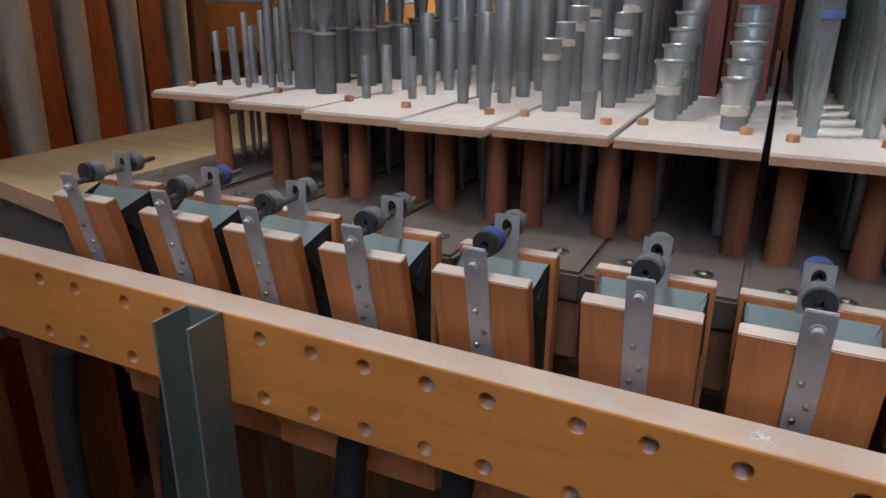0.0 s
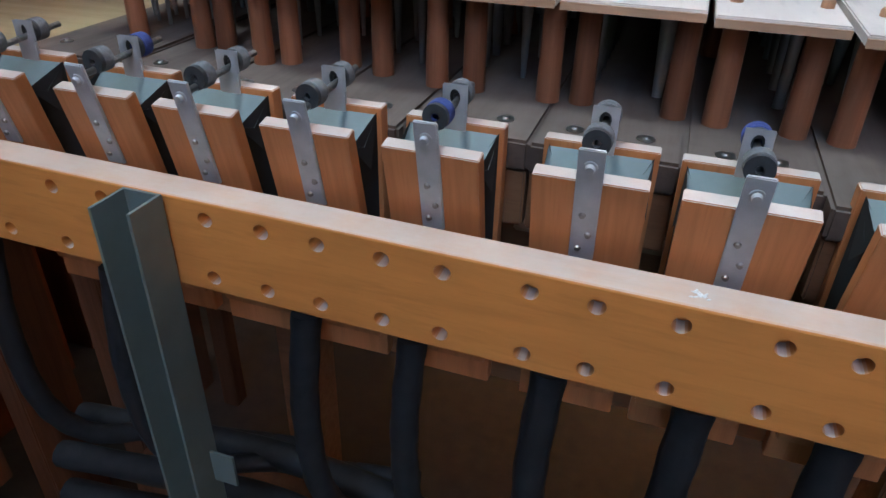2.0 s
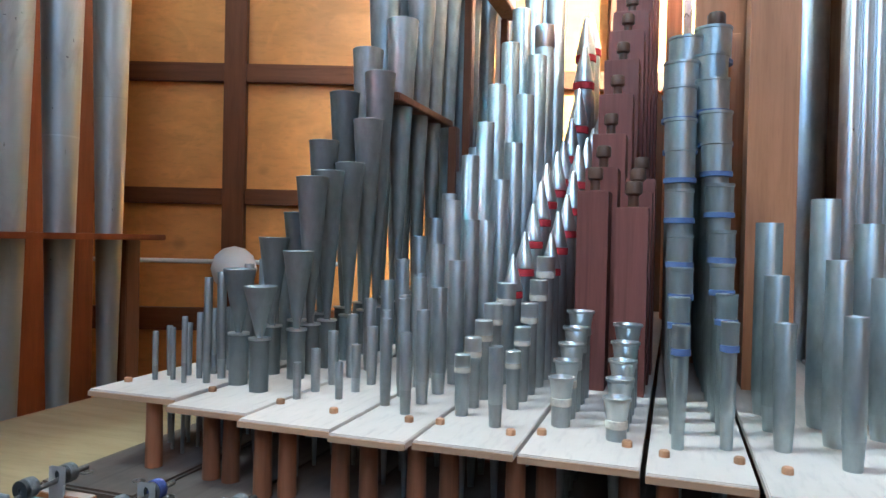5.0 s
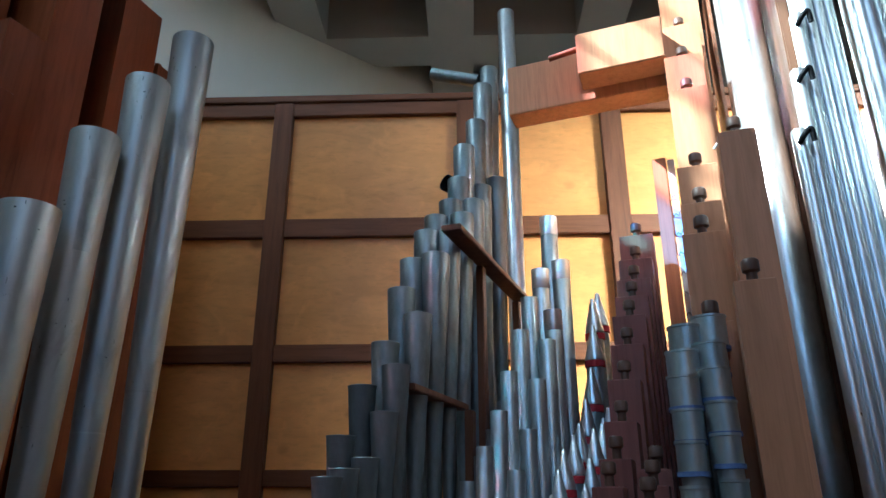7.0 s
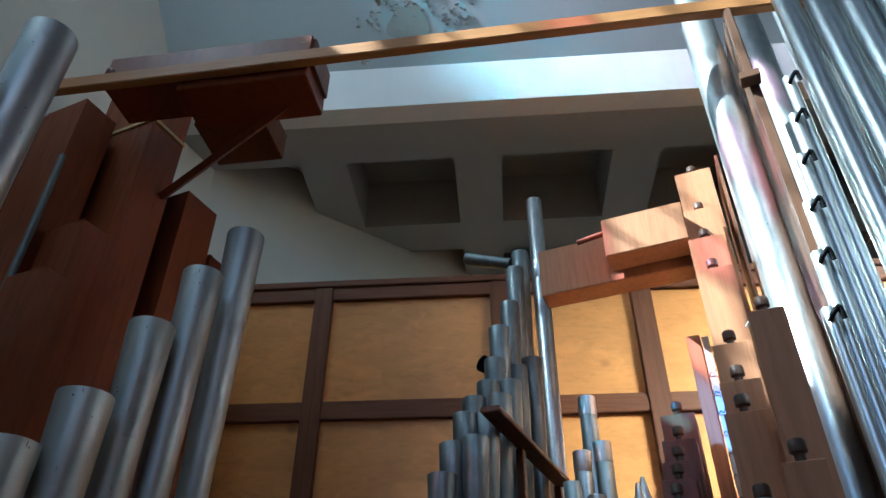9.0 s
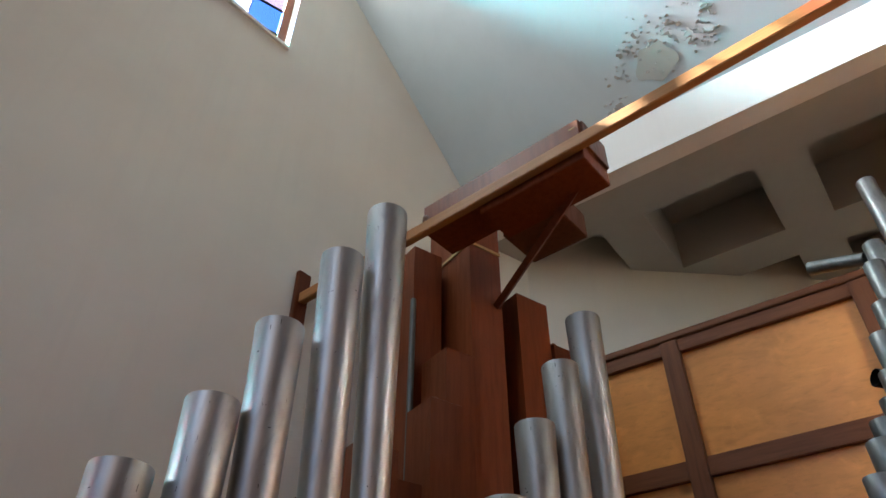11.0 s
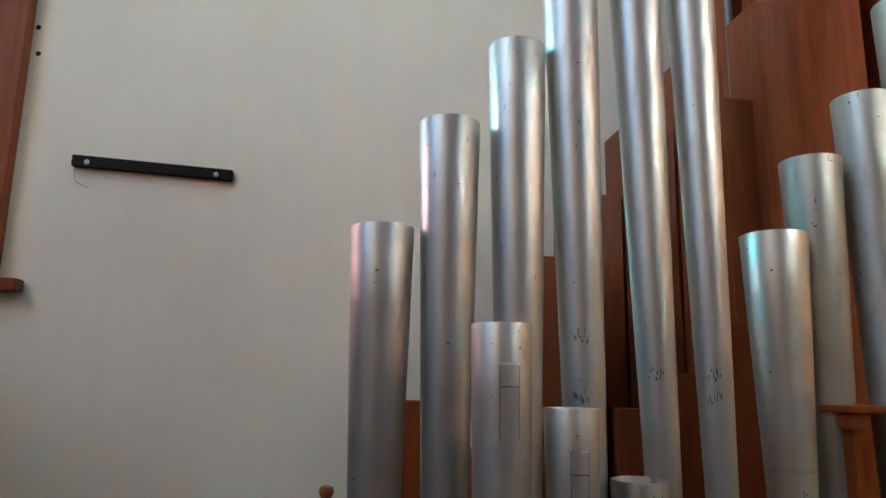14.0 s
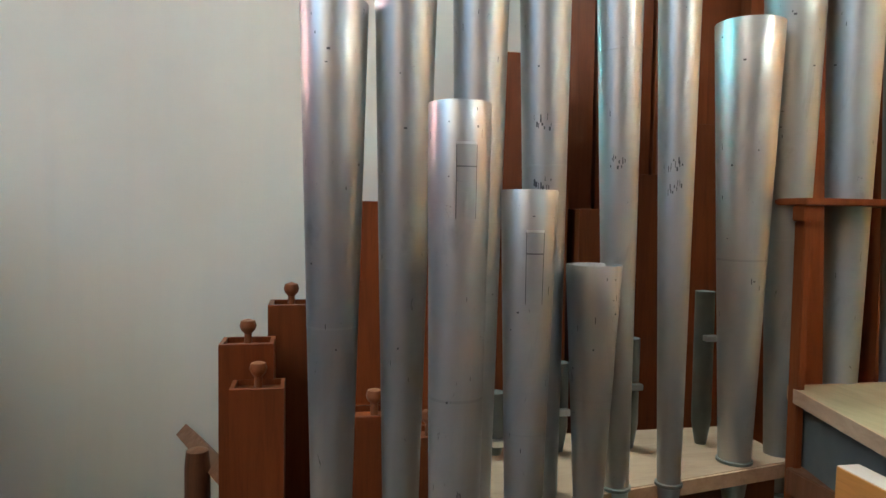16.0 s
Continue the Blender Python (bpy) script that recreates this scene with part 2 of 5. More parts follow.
M_LEATHER = plain("black_leather", (0.025, 0.028, 0.03), 0.6, 0.0, 150, 0.3, 0.2)
M_BLUEFELT = plain("blue_felt", (0.045, 0.065, 0.22), 0.95, 0.0, 250, 0.25, 0.5)
M_BAND_BLUE = plain("blue_band", (0.10, 0.15, 0.30), 0.8, 0.0, 200, 0.2, 0.2)
M_BAND_RED = plain("red_band", (0.42, 0.02, 0.03), 0.75, 0.0, 200, 0.2, 0.2)
M_BAND_BUFF = plain("buff_band", (0.55, 0.50, 0.42), 0.85, 0.0, 200, 0.2, 0.2)
M_POST = plain("painted_steel_channel", (0.16, 0.20, 0.19), 0.4, 0.3, 18, 0.15, 0.06)
M_HOSE = plain("black_hose", (0.019, 0.020, 0.022), 0.6, 0.0, 50, 0.3, 0.2)
M_DUCT = plain("grey_metal_box", (0.14, 0.15, 0.135), 0.5, 0.4, 20, 0.2, 0.05)
M_WALL = plaster("cream_plaster", (0.74, 0.71, 0.62))
M_ROOF = plaster("pale_blue_paint", (0.50, 0.56, 0.57), 0.8)
M_SOFFIT = plaster("grey_concrete", (0.40, 0.38, 0.34), 0.9)
M_FASCIA = plaster("white_paint", (0.82, 0.81, 0.78), 0.8)
M_FLOOR = plain("dark_boards", (0.045, 0.03, 0.02), 0.7, 0.0, 20, 0.3, 0.1)
M_BLACK = plain("black_iron", (0.006, 0.006, 0.007), 0.6, 0.0, 60, 0.3, 0.1)
M_HOSE.node_tree.nodes["Principled BSDF"].inputs["Specular IOR Level"].default_value = 0.2
M_BLACK.node_tree.nodes["Principled BSDF"].inputs["Specular IOR Level"].default_value = 0.15
M_WHITE = plain("white_globe", (0.80, 0.79, 0.75), 0.35, 0.0, 6, 0.05, 0.0)
M_PEEL = plain("peeling_paint", (0.72, 0.74, 0.72), 0.9, 0.0, 40, 0.2, 0.5)
M_HOLE = plain("hole_dark", (0.02, 0.012, 0.008), 0.9)
M_INK = plain("black_ink", (0.085, 0.085, 0.09), 0.7, 0.3, 60, 0.2, 0.0)
M_CHALK = plain("white_smear", (0.75, 0.75, 0.75), 0.8, 0.0, 120, 0.2, 0.3)


def glass_mat(name, colour):
    """Thin stained glass: tinted light passes, a little is mirrored."""
    m, nt, b = node_mat(name, colour, 0.1)
    tr, gl, mx = nt.nodes.new("ShaderNodeBsdfTransparent"), nt.nodes.new("ShaderNodeBsdfGlossy"), nt.nodes.new("ShaderNodeMixShader")
    tr.inputs[0].default_value, gl.inputs[1].default_value, mx.inputs[0].default_value = (*colour, 1), 0.1, 0.06
    nt.links.new(tr.outputs[0], mx.inputs[1])
    nt.links.new(gl.outputs[0], mx.inputs[2])
    nt.links.new(mx.outputs[0], nt.nodes["Material Output"].inputs[0])
    return m


def finish(name, bm, mat, smooth=None):
    bmesh.ops.recalc_face_normals(bm, faces=bm.faces)
    me = bpy.data.meshes.new(name)
    bm.to_mesh(me)
    bm.free()
    for x in (mat if isinstance(mat, (list, tuple)) else [mat]):
        me.materials.append(x)
    if smooth is not None:
        me.polygons.foreach_set("use_smooth", [True] * len(me.polygons))
        me.set_sharp_from_angle(angle=radians(smooth))
    return me


def thing(name, bm, mat, label, category, group="", kind="", smooth=None, at=None):
    ob = tagged(new(name, finish(name, bm, mat, smooth)), label, category, group, kind)
    if at is not None:
        ob.matrix_basis = at
    return ob


def empty(name, label, category, group="", at=None):
    ob = tagged(new(name), label, category, group)
    if at is not None:
        ob.matrix_basis = at
    return ob


def part(name, bm, mat, parent, label="", smooth=None, at=None):
    ob = new(name, finish(name, bm, mat, smooth) if isinstance(bm, bmesh.types.BMesh) else bm)
    ob.parent = parent
    if at is not None:
        ob.matrix_basis = at
    if label:
        ob["label"] = label
    return ob


def box(bm, a, b, bev=0.0, mat_index=0):
    lo, hi = [min(p, q) for p, q in zip(a, b)], [max(p, q) for p, q in zip(a, b)]
    made = bmesh.ops.create_cube(bm, size=1)["verts"]
    for v in made:
        v.co = Vector([(l + h) / 2 + c * (h - l) for l, h, c in zip(lo, hi, v.co)])
    faces = list({f for v in made for f in v.link_faces})
    for f in faces:
        f.material_index = mat_index
    if bev:
        edges = list({e for v in made for e in v.link_edges})
        bmesh.ops.bevel(bm, geom=edges, offset=bev, segments=2, affect="EDGES", clamp_overlap=True)
    return bm


def bx(a, b, bev=0.0):
    return box(bmesh.new(), a, b, bev)


def lathe(bm, profile, n=20, m=None):
    """A turned form round z from rows of (radius, height); a radius of 0 closes it."""
    m = m or Matrix()
    rings = []
    for r, z in profile:
        if r <= 1e-6:
            rings.append([bm.verts.new(m @ Vector((0, 0, z)))])
        else:
            rings.append([bm.verts.new(m @ Vector((r * math.cos(2 * math.pi * k / n), r * math.sin(2 * math.pi * k / n), z))) for k in range(n)])
    for p, q in zip(rings, rings[1:]):
        for k in range(n):
            j = (k + 1) % n
            if len(p) == 1 and len(q) > 1:
                bm.faces.new((p[0], q[k], q[j]))
            elif len(q) == 1 and len(p) > 1:
                bm.faces.new((p[k], p[j], q[0]))
            elif len(p) > 1:
                bm.faces.new((p[k], p[j], q[j], q[k]))
    return bm


def turn(profile, n=20, m=None):
    return lathe(bmesh.new(), profile, n, m)


def along(p, q):
    """The pose that lays z from p towards q."""
    d = Vector(q) - Vector(p)
    return Matrix.Translation(p) @ d.to_track_quat("Z", "Y").to_matrix().to_4x4()


def rod(p, q, r, n=12, r2=None):
    length = (Vector(q) - Vector(p)).length
    return turn([(0, 0), (r, 0), (r if r2 is None else r2, length), (0, length)], n, along(p, q))


def sweep(points, r, n=10):
    """A hose along a smooth line through points."""
    pts = [Vector(p) for p in points]
    fine = []
    for k in range(len(pts) - 1):
        p0, p1, p2, p3 = pts[max(k - 1, 0)], pts[k], pts[k + 1], pts[min(k + 2, len(pts) - 1)]
        for s in range(8):
            t = s / 8
            fine.append(0.5 * ((2 * p1) + (p2 - p0) * t + (2 * p0 - 5 * p1 + 4 * p2 - p3) * t * t + (3 * p1 - p0 - 3 * p2 + p3) * t ** 3))
    fine.append(pts[-1])
    bm, rings = bmesh.new(), []
    for k, p in enumerate(fine):
        d = (fine[min(k + 1, len(fine) - 1)] - fine[max(k - 1, 0)]).normalized()
        side = d.cross(Vector((0.3, 0.2, 1))).normalized()
        up = side.cross(d)
        rr = r * (1 + 0.04 * math.sin(k * 1.9))
        rings.append([bm.verts.new(p + rr * (side * math.cos(2 * math.pi * j / n) + up * math.sin(2 * math.pi * j / n))) for j in range(n)])
    for a, b in zip(rings, rings[1:]):
        for j in range(n):
            bm.faces.new((a[j], a[(j + 1) % n], b[(j + 1) % n], b[j]))
    bm.faces.new(rings[0])
    bm.faces.new(rings[-1][::-1])
    return bm


rnd = random.Random(7)

# ---- the chamber ----
WALL_X, ROOF_Y, ROOF_Z, ROOF_SLOPE = -2.3, 0.66, 5.945, -1.5
PAN = radians(18.7)
PM = Matrix.Translation((-1.555, 2.30, 0)) @ Matrix.Rotation(PAN, 4, "Z")   # u along the panel wall, v behind it
RIGHT_X, REAR_Y = 2.4, -4.1


def struct(name, bm, mat, label, category, at=None):
    return thing(name, bm, mat, label, category, kind="structure", at=at)


def slab(x0, x1, y0, y1, z0, z1):
    return bx((x0, y0, z0), (x1, y1, z1))


struct("floor", slab(-2.6, 2.7, -4.4, 4.9, -0.1, 0.0), M_FLOOR, "dark wooden floor boards of the organ chamber", "floor")
# side wall with the high window opening
WY0, WY1, WZ0, WZ1 = -1.0, 0.30, 5.06, 7.2
bm = bmesh.new()
for a, b in (((-4.4, 0), (4.9, 2.3)), ((-4.4, 2.3), (-2.68, 3.9)), ((-2.42, 2.3), (-2.13, 3.9)), ((-1.87, 2.3), (4.9, 3.9)), ((-4.4, 3.9), (4.9, WZ0)), ((-4.4, WZ0), (WY0, WZ1)), ((WY1, WZ0), (4.9, WZ1)), ((-4.4, WZ1), (4.9, 13.5))):
    box(bm, (WALL_X - 0.25, a[0], a[1]), (WALL_X, b[0], b[1]))
# the opening's foot slopes down towards the organ
FOOT = 0.49
vv = [[bm.verts.new((x, y, z)) for y, z in ((WY1, WZ0), (WY0, WZ0), (WY0, WZ0 + FOOT))] for x in (WALL_X - 0.25, WALL_X)]
bm.faces.new(vv[0])
bm.faces.new(vv[1])
for k in range(3):
    bm.faces.new((vv[0][k], vv[0][(k + 1) % 3], vv[1][(k + 1) % 3], vv[1][k]))
struct("wall_west", bm, M_WALL, "cream painted plaster side wall with a high window opening and added narrow ones", "wall")
# unseen walls, kept dark to hold bounce down; openings cut for the fill lamps
bm = bmesh.new()
for a, b in (((-4.4, 0), (4.9, 3.3)), ((-4.4, 3.3), (1.5, 4.6)), ((2.9, 3.3), (4.9, 4.6)), ((-4.4, 4.6), (4.9, 12.5))):
    box(bm, (RIGHT_X, a[0], a[1]), (RIGHT_X + 0.25, b[0], b[1]))
struct("wall_east", bm, M_DIMWOOD, "unseen dark wall added beside the pipes to cut bounce, with a lamp opening", "wall")
bm = bmesh.new()
for a, b in (((-2.6, 0), (2.7, 3.6)), ((-2.6, 3.6), (-0.3, 8.4)), ((2.1, 3.6), (2.7, 8.4)), ((-2.6, 8.4), (2.7, 13.5))):
    box(bm, (a[0], REAR_Y - 0.25, a[1]), (b[0], REAR_Y, b[1]))
struct("wall_south", bm, M_DIMWOOD, "unseen dark rear wall added to cut bounce, with a tall lamp opening", "wall")
# unseen screen behind the viewer, added to hold back light from low down
struct("wall_rear_screen", slab(-2.3, 2.4, -1.72, -1.62, 0, 2.0), M_DIMWOOD, "unseen dark screen wall added behind the viewer to hold back low light", "wall")
struct("wall_north", slab(-2.6, 2.7, 4.6, 4.85, 0, 8), M_WALL, "cream plaster wall beyond the panelling", "wall")
# ---- roof, fascia, soffit ----
FASC_V, SOFF_Z, FASC_TOP = -0.44, 4.265, 4.608
TP = math.tan(PAN)


def roof_z(x, y):
    return ROOF_Z + ROOF_SLOPE * (y - ROOF_Y - TP * (x - WALL_X))


def roof_at(u, v):
    p = PM @ Vector((u, v, 0))
    return Vector((p.x, p.y, roof_z(p.x, p.y)))


bm = bmesh.new()
corners = []
for x, far in ((-2.57, 0), (2.68, 0), (2.68, 1), (-2.57, 1)):
    y = -4.38 if far else 2.30 + (x + 1.555) * TP + (FASC_V + 0.1) / math.cos(PAN)
    corners.append(Vector((x, y, roof_z(x, y))))
lo = [bm.verts.new(p) for p in corners]
hi = [bm.verts.new(p + Vector((0, 0, 0.3))) for p in corners]
bm.faces.new(lo)
bm.faces.new(hi)
for k in range(4):
    bm.faces.new((lo[k], lo[(k + 1) % 4], hi[(k + 1) % 4], hi[k]))
struct("ceiling", bm, M_ROOF, "pale blue-grey painted sloping ceiling with blistered paint", "ceiling")

struct("fascia", bx((-1.6, FASC_V, SOFF_Z), (4.4, FASC_V + 0.12, FASC_TOP)), M_FASCIA, "white painted fascia below the sloping ceiling", "fascia", at=PM)
# soffit with square coffers
bm = bmesh.new()
us = [-1.6]
for k in range(-1, 5):
    us += [-0.04 + 0.87 * k, 0.565 + 0.87 * k]
us.append(4.6)
vs = [FASC_V + 0.12, -0.03, 0.565, 0.85, 1.445, 1.73, 2.0]
for i, (ua, ub) in enumerate(zip(us, us[1:])):
    for j, (va, vb) in enumerate(zip(vs, vs[1:])):
        if ub - ua < 0.01:
            continue
        if i % 2 == 1 and j % 2 == 1:
            box(bm, (ua, va, SOFF_Z + 0.36), (ub, vb, SOFF_Z + 0.4))
        else:
            box(bm, (ua, va, SOFF_Z), (ub, vb, SOFF_Z + 0.4))
bmesh.ops.remove_doubles(bm, verts=bm.verts, dist=0.0005)
struct("soffit", bm, M_SOFFIT, "grey coffered concrete soffit with square recesses", "ceiling", at=PM)
bm = bx((-1.2, 0.0, 2.9), (2.6, 0.12, SOFF_Z + 0.25))
struct("wall_recess", bm, M_WALL, "shaded cream wall above the wooden panelling", "wall",
       at=PM @ Matrix.Translation((-0.30, 0.40, 0)) @ Matrix.Rotation(radians(41), 4, "Z"))

# blistered paint on the sloping ceiling
bm = bmesh.new()
for u, v, n, s in ((0.10, -0.50, 26, 0.05), (0.16, -0.58, 22, 0.045), (0.25, -0.635, 26, 0.05), (0.36, -0.655, 30, 0.06), (0.48, -0.64, 26, 0.05),
                   (0.57, -0.585, 30, 0.045), (0.645, -0.565, 22, 0.04), (0.67, -0.635, 20, 0.035), (0.6, -0.69, 8, 0.02), (0.34, -0.55, 16, 0.10), (0.12, -0.44, 14, 0.03)):
    for _ in range(n):
        p = roof_at(u + rnd.gauss(0, s * 0.7), v + rnd.gauss(0, s * 0.45))
        r = rnd.uniform(0.003, 0.012)
        mm = Matrix.Translation(p) @ Matrix.Rotation(rnd.uniform(0, 6), 4, "Z") @ Matrix.Diagonal((r * rnd.uniform(0.8, 2.0), r, r * 0.38, 1))
        bmesh.ops.create_icosphere(bm, subdivisions=1, radius=1, matrix=mm)
thing("paint_blisters", bm, M_PEEL, "flaking blistered paint on the sloping ceiling", "damage", kind="stuff", smooth=50)
# bare stained patch inside the flaking ring
bm = bmesh.new()
ring = [bm.verts.new(roof_at(0.36 + 0.11 * (1 + 0.15 * math.sin(3 * a)) * math.cos(a), -0.565 + 0.055 * (1 + 0.12 * math.sin(5 * a)) * math.sin(a)) + Vector((0, -0.003, -0.004)))
        for a in [2 * math.pi * k / 28 for k in range(28)]]
bm.faces.new(ring)
thing("bare_plaster_patch", bm, plaster("bare_plaster", (0.43, 0.44, 0.42), 0.9, (0.75, 0.66, 0.52)), "bare stained plaster where ceiling paint fell off", "damage")

# high window in the side wall
win = tagged(new("window_1"), "high stained-glass window with dark leading", "window", kind="structure")
win.location = (WALL_X - 0.16, 0, 0)
bm = bmesh.new()
for a, b in (((WY0, WZ0), (WY1, WZ0 + 0.05)), ((WY0, WZ1 - 0.05), (WY1, WZ1)), ((WY0, WZ0), (WY0 + 0.05, WZ1)), ((WY1 - 0.05, WZ0), (WY1, WZ1)), ((-0.365, WZ0), (-0.335, WZ1))):
    box(bm, (-0.03, a[0], a[1]), (0.03, b[0], b[1]))
part("window_frame", bm, M_STUD, win, "dark window frame")
G = [glass_mat("glass_clear", (0.97, 0.99, 1.0)), glass_mat("glass_cyan", (0.5, 0.95, 1.0)), glass_mat("glass_red", (0.95, 0.35, 0.25)), glass_mat("glass_pink", (0.95, 0.75, 0.85)), glass_mat("glass_blue", (0.35, 0.55, 0.95))]
leads = bmesh.new()
for i in range(6):
    for j in range(8):
        ya, yb = WY0 + 0.05 + i * 0.2, WY0 + 0.05 + (i + 1) * 0.2
        za, zb = WZ0 + 0.05 + j * 0.255, WZ0 + 0.05 + (j + 1) * 0.255
        pane = part("pane", bx((-0.003, ya, za), (0.003, yb, zb)), G[(1, 3, 2, 0, 1, 4)[(i * 2 + j) % 6] if i > 3 and j < 2 else (0, 0, 0, 3, 0, 0, 0)[(i * 5 + j * 3) % 7]], win)
        box(leads, (-0.008, ya - 0.004, za), (0.008, ya + 0.004, zb))
        box(leads, (-0.0075, ya, za - 0.004), (0.0075, yb, za + 0.004))
part("leading", leads, M_BLACK, win, "black lead strips")
bm = bmesh.new()
rows = [[bm.verts.new((x, y, z)) for x in (WALL_X - 0.12, WALL_X + 0.018)] for y, z in ((WY0, WZ0 + FOOT + 0.004), (WY1, WZ0 + 0.004), (WY1, WZ0 - 0.02), (WY0, WZ0 + FOOT - 0.02))]
for k in range(4):
    bm.faces.new((rows[k][0], rows[k][1], rows[(k + 1) % 4][1], rows[(k + 1) % 4][0]))
bm.faces.new([q[0] for q in rows])
bm.faces.new([q[1] for q in rows])
struct("window_sill", bm, M_FASCIA, "white painted sloping sill of the high window", "sill")

# two unseen narrow coloured windows further along this wall, added for the stripe lamps
for name, ya, yb, glass in (("window_2", -2.13, -1.87, G[1]), ("window_3", -2.68, -2.42, G[3])):
    slit = tagged(new(name), "unseen narrow tinted window in a dark wooden frame, added for a stripe lamp", "window", kind="structure")
    slit.location = (WALL_X - 0.20, 0, 0)
    part("pane", bx((-0.003, ya, 2.3), (0.003, yb, 3.9)), glass, slit)
    bm = bmesh.new()
    for a, b in (((ya, 2.3), (yb, 2.33)), ((ya, 3.87), (yb, 3.9)), ((ya, 2.33), (ya + 0.03, 3.87)), ((yb - 0.03, 2.33), (yb, 3.87))):
        box(bm, (-0.02, a[0], a[1]), (0.02, b[0], b[1]))
    part("window_frame", bm, M_STUD, slit)

# ---- panelled partition ----
panel = tagged(new("wall_panelling"), "varnished plywood panelling in a dark wooden frame", "wall", kind="structure")
panel.matrix_basis = PM
STUDS = [(-1.02, 0.085), (-0.076, 0.088), (0.774, 0.082), (1.44, 0.095), (2.3, 0.09)]
RAILS = [(0.55, 0.64), (1.235, 1.325), (1.737, 1.80), (2.221, 2.294), (2.773, 2.858), (3.382, 3.45)]
part("cap_rail", bx((-0.82, -0.035, 3.452), (2.7, 0.06, 3.487), 0.004), M_STUDH, panel)
for u, w in STUDS[1:]:
    part("stud", bx((u - w / 2, -0.03, 0), (u + w / 2, 0.03, 3.45), 0.004), M_STUD, panel)
edges = [-0.82] + [u for u, _ in STUDS[1:]] + [2.7]
for za, zb in RAILS:
    for k, (ua, ub) in enumerate(zip(edges, edges[1:])):
        wa = STUDS[k][1] / 2 if k else 0
        wb = STUDS[k + 1][1] / 2 if k < len(edges) - 2 else 0
        part("rail", bx((ua + wa, -0.022, za), (ub - wb, 0.022, zb), 0.003), M_STUDH, panel)
zs = [0.0] + [(a + b) / 2 for a, b in RAILS]
for za, zb in zip(zs, zs[1:]):
    for ua, ub in zip(edges, edges[1:]):
        part("panel", bx((ua, 0.004, za), (ub, 0.016, zb)), M_PANEL, panel)
# white conduit and the globe lamp before the panelling
p0, p1 = PM @ Vector((-0.8, -0.06, 1.512)), PM @ Vector((0.35, -0.06, 1.512))
thing("conduit", rod(p0, p1, 0.009), M_WHITE, "thin white conduit along the panelling", "pipe", smooth=40)
lamp = thing("globe_lamp", turn([(0, -0.085), (0.04, -0.075), (0.07, -0.048), (0.085, 0), (0.07, 0.048), (0.04, 0.075), (0, 0.085)], 28), M_WHITE,
             "white glass globe lamp, unlit, on the panelling", "lamp", smooth=60, at=Matrix.Translation(PM @ Vector((-0.03, -0.15, 1.49))))
part("lamp_holder", rod((0, 0, -0.02), PM.to_3x3() @ Vector((0, 0.13, -0.02)), 0.03), M_STUD, lamp, "dark lamp holder")

# ---- chest: toe boards, rack boards, pillars ----
TOE_Z, RACK_Z = 1.297, 1.40
BOARDS = [(-0.724, -0.579, 0.676), (-0.567, -0.449, 0.645), (-0.446, -0.324, 0.622), (-0.321, -0.229, 0.610), (-0.226, -0.114, 0.620),
          (-0.111, 0.010, 0.618), (0.014, 0.114, 0.606), (0.118, 0.27, 0.584), (0.274, 0.40, 0.58), (0.404, 0.53, 0.58), (0.534, 0.66, 0.58), (0.664, 0.79, 0.58)]
PILLARS = [(-0.633, 0.70), (-0.532, 0.69), (-0.502, 0.69), (-0.435, 0.66), (-0.408, 0.672), (-0.342, 0.684), (-0.299, 0.672), (-0.234, 0.659), (-0.195, 0.658),
           (-0.12, 0.657), (-0.088, 0.662), (-0.002, 0.655), (0.035, 0.649), (0.10, 0.646), (0.138, 0.641), (0.255, 0.64), (0.29, 0.64), (0.385, 0.64)]
PEGS = [(-0.709, 0.733), (-0.562, 0.73), (-0.44, 0.706), (-0.356, 0.691), (-0.323, 0.70), (-0.256, 0.689), (-0.219, 0.694), (-0.132, 0.682), (-0.10, 0.697), (-0.007, 0.687),
        (0.031, 0.666), (0.102, 0.672), (0.143, 0.656), (0.25, 0.655)]
DEPTH = 2.25
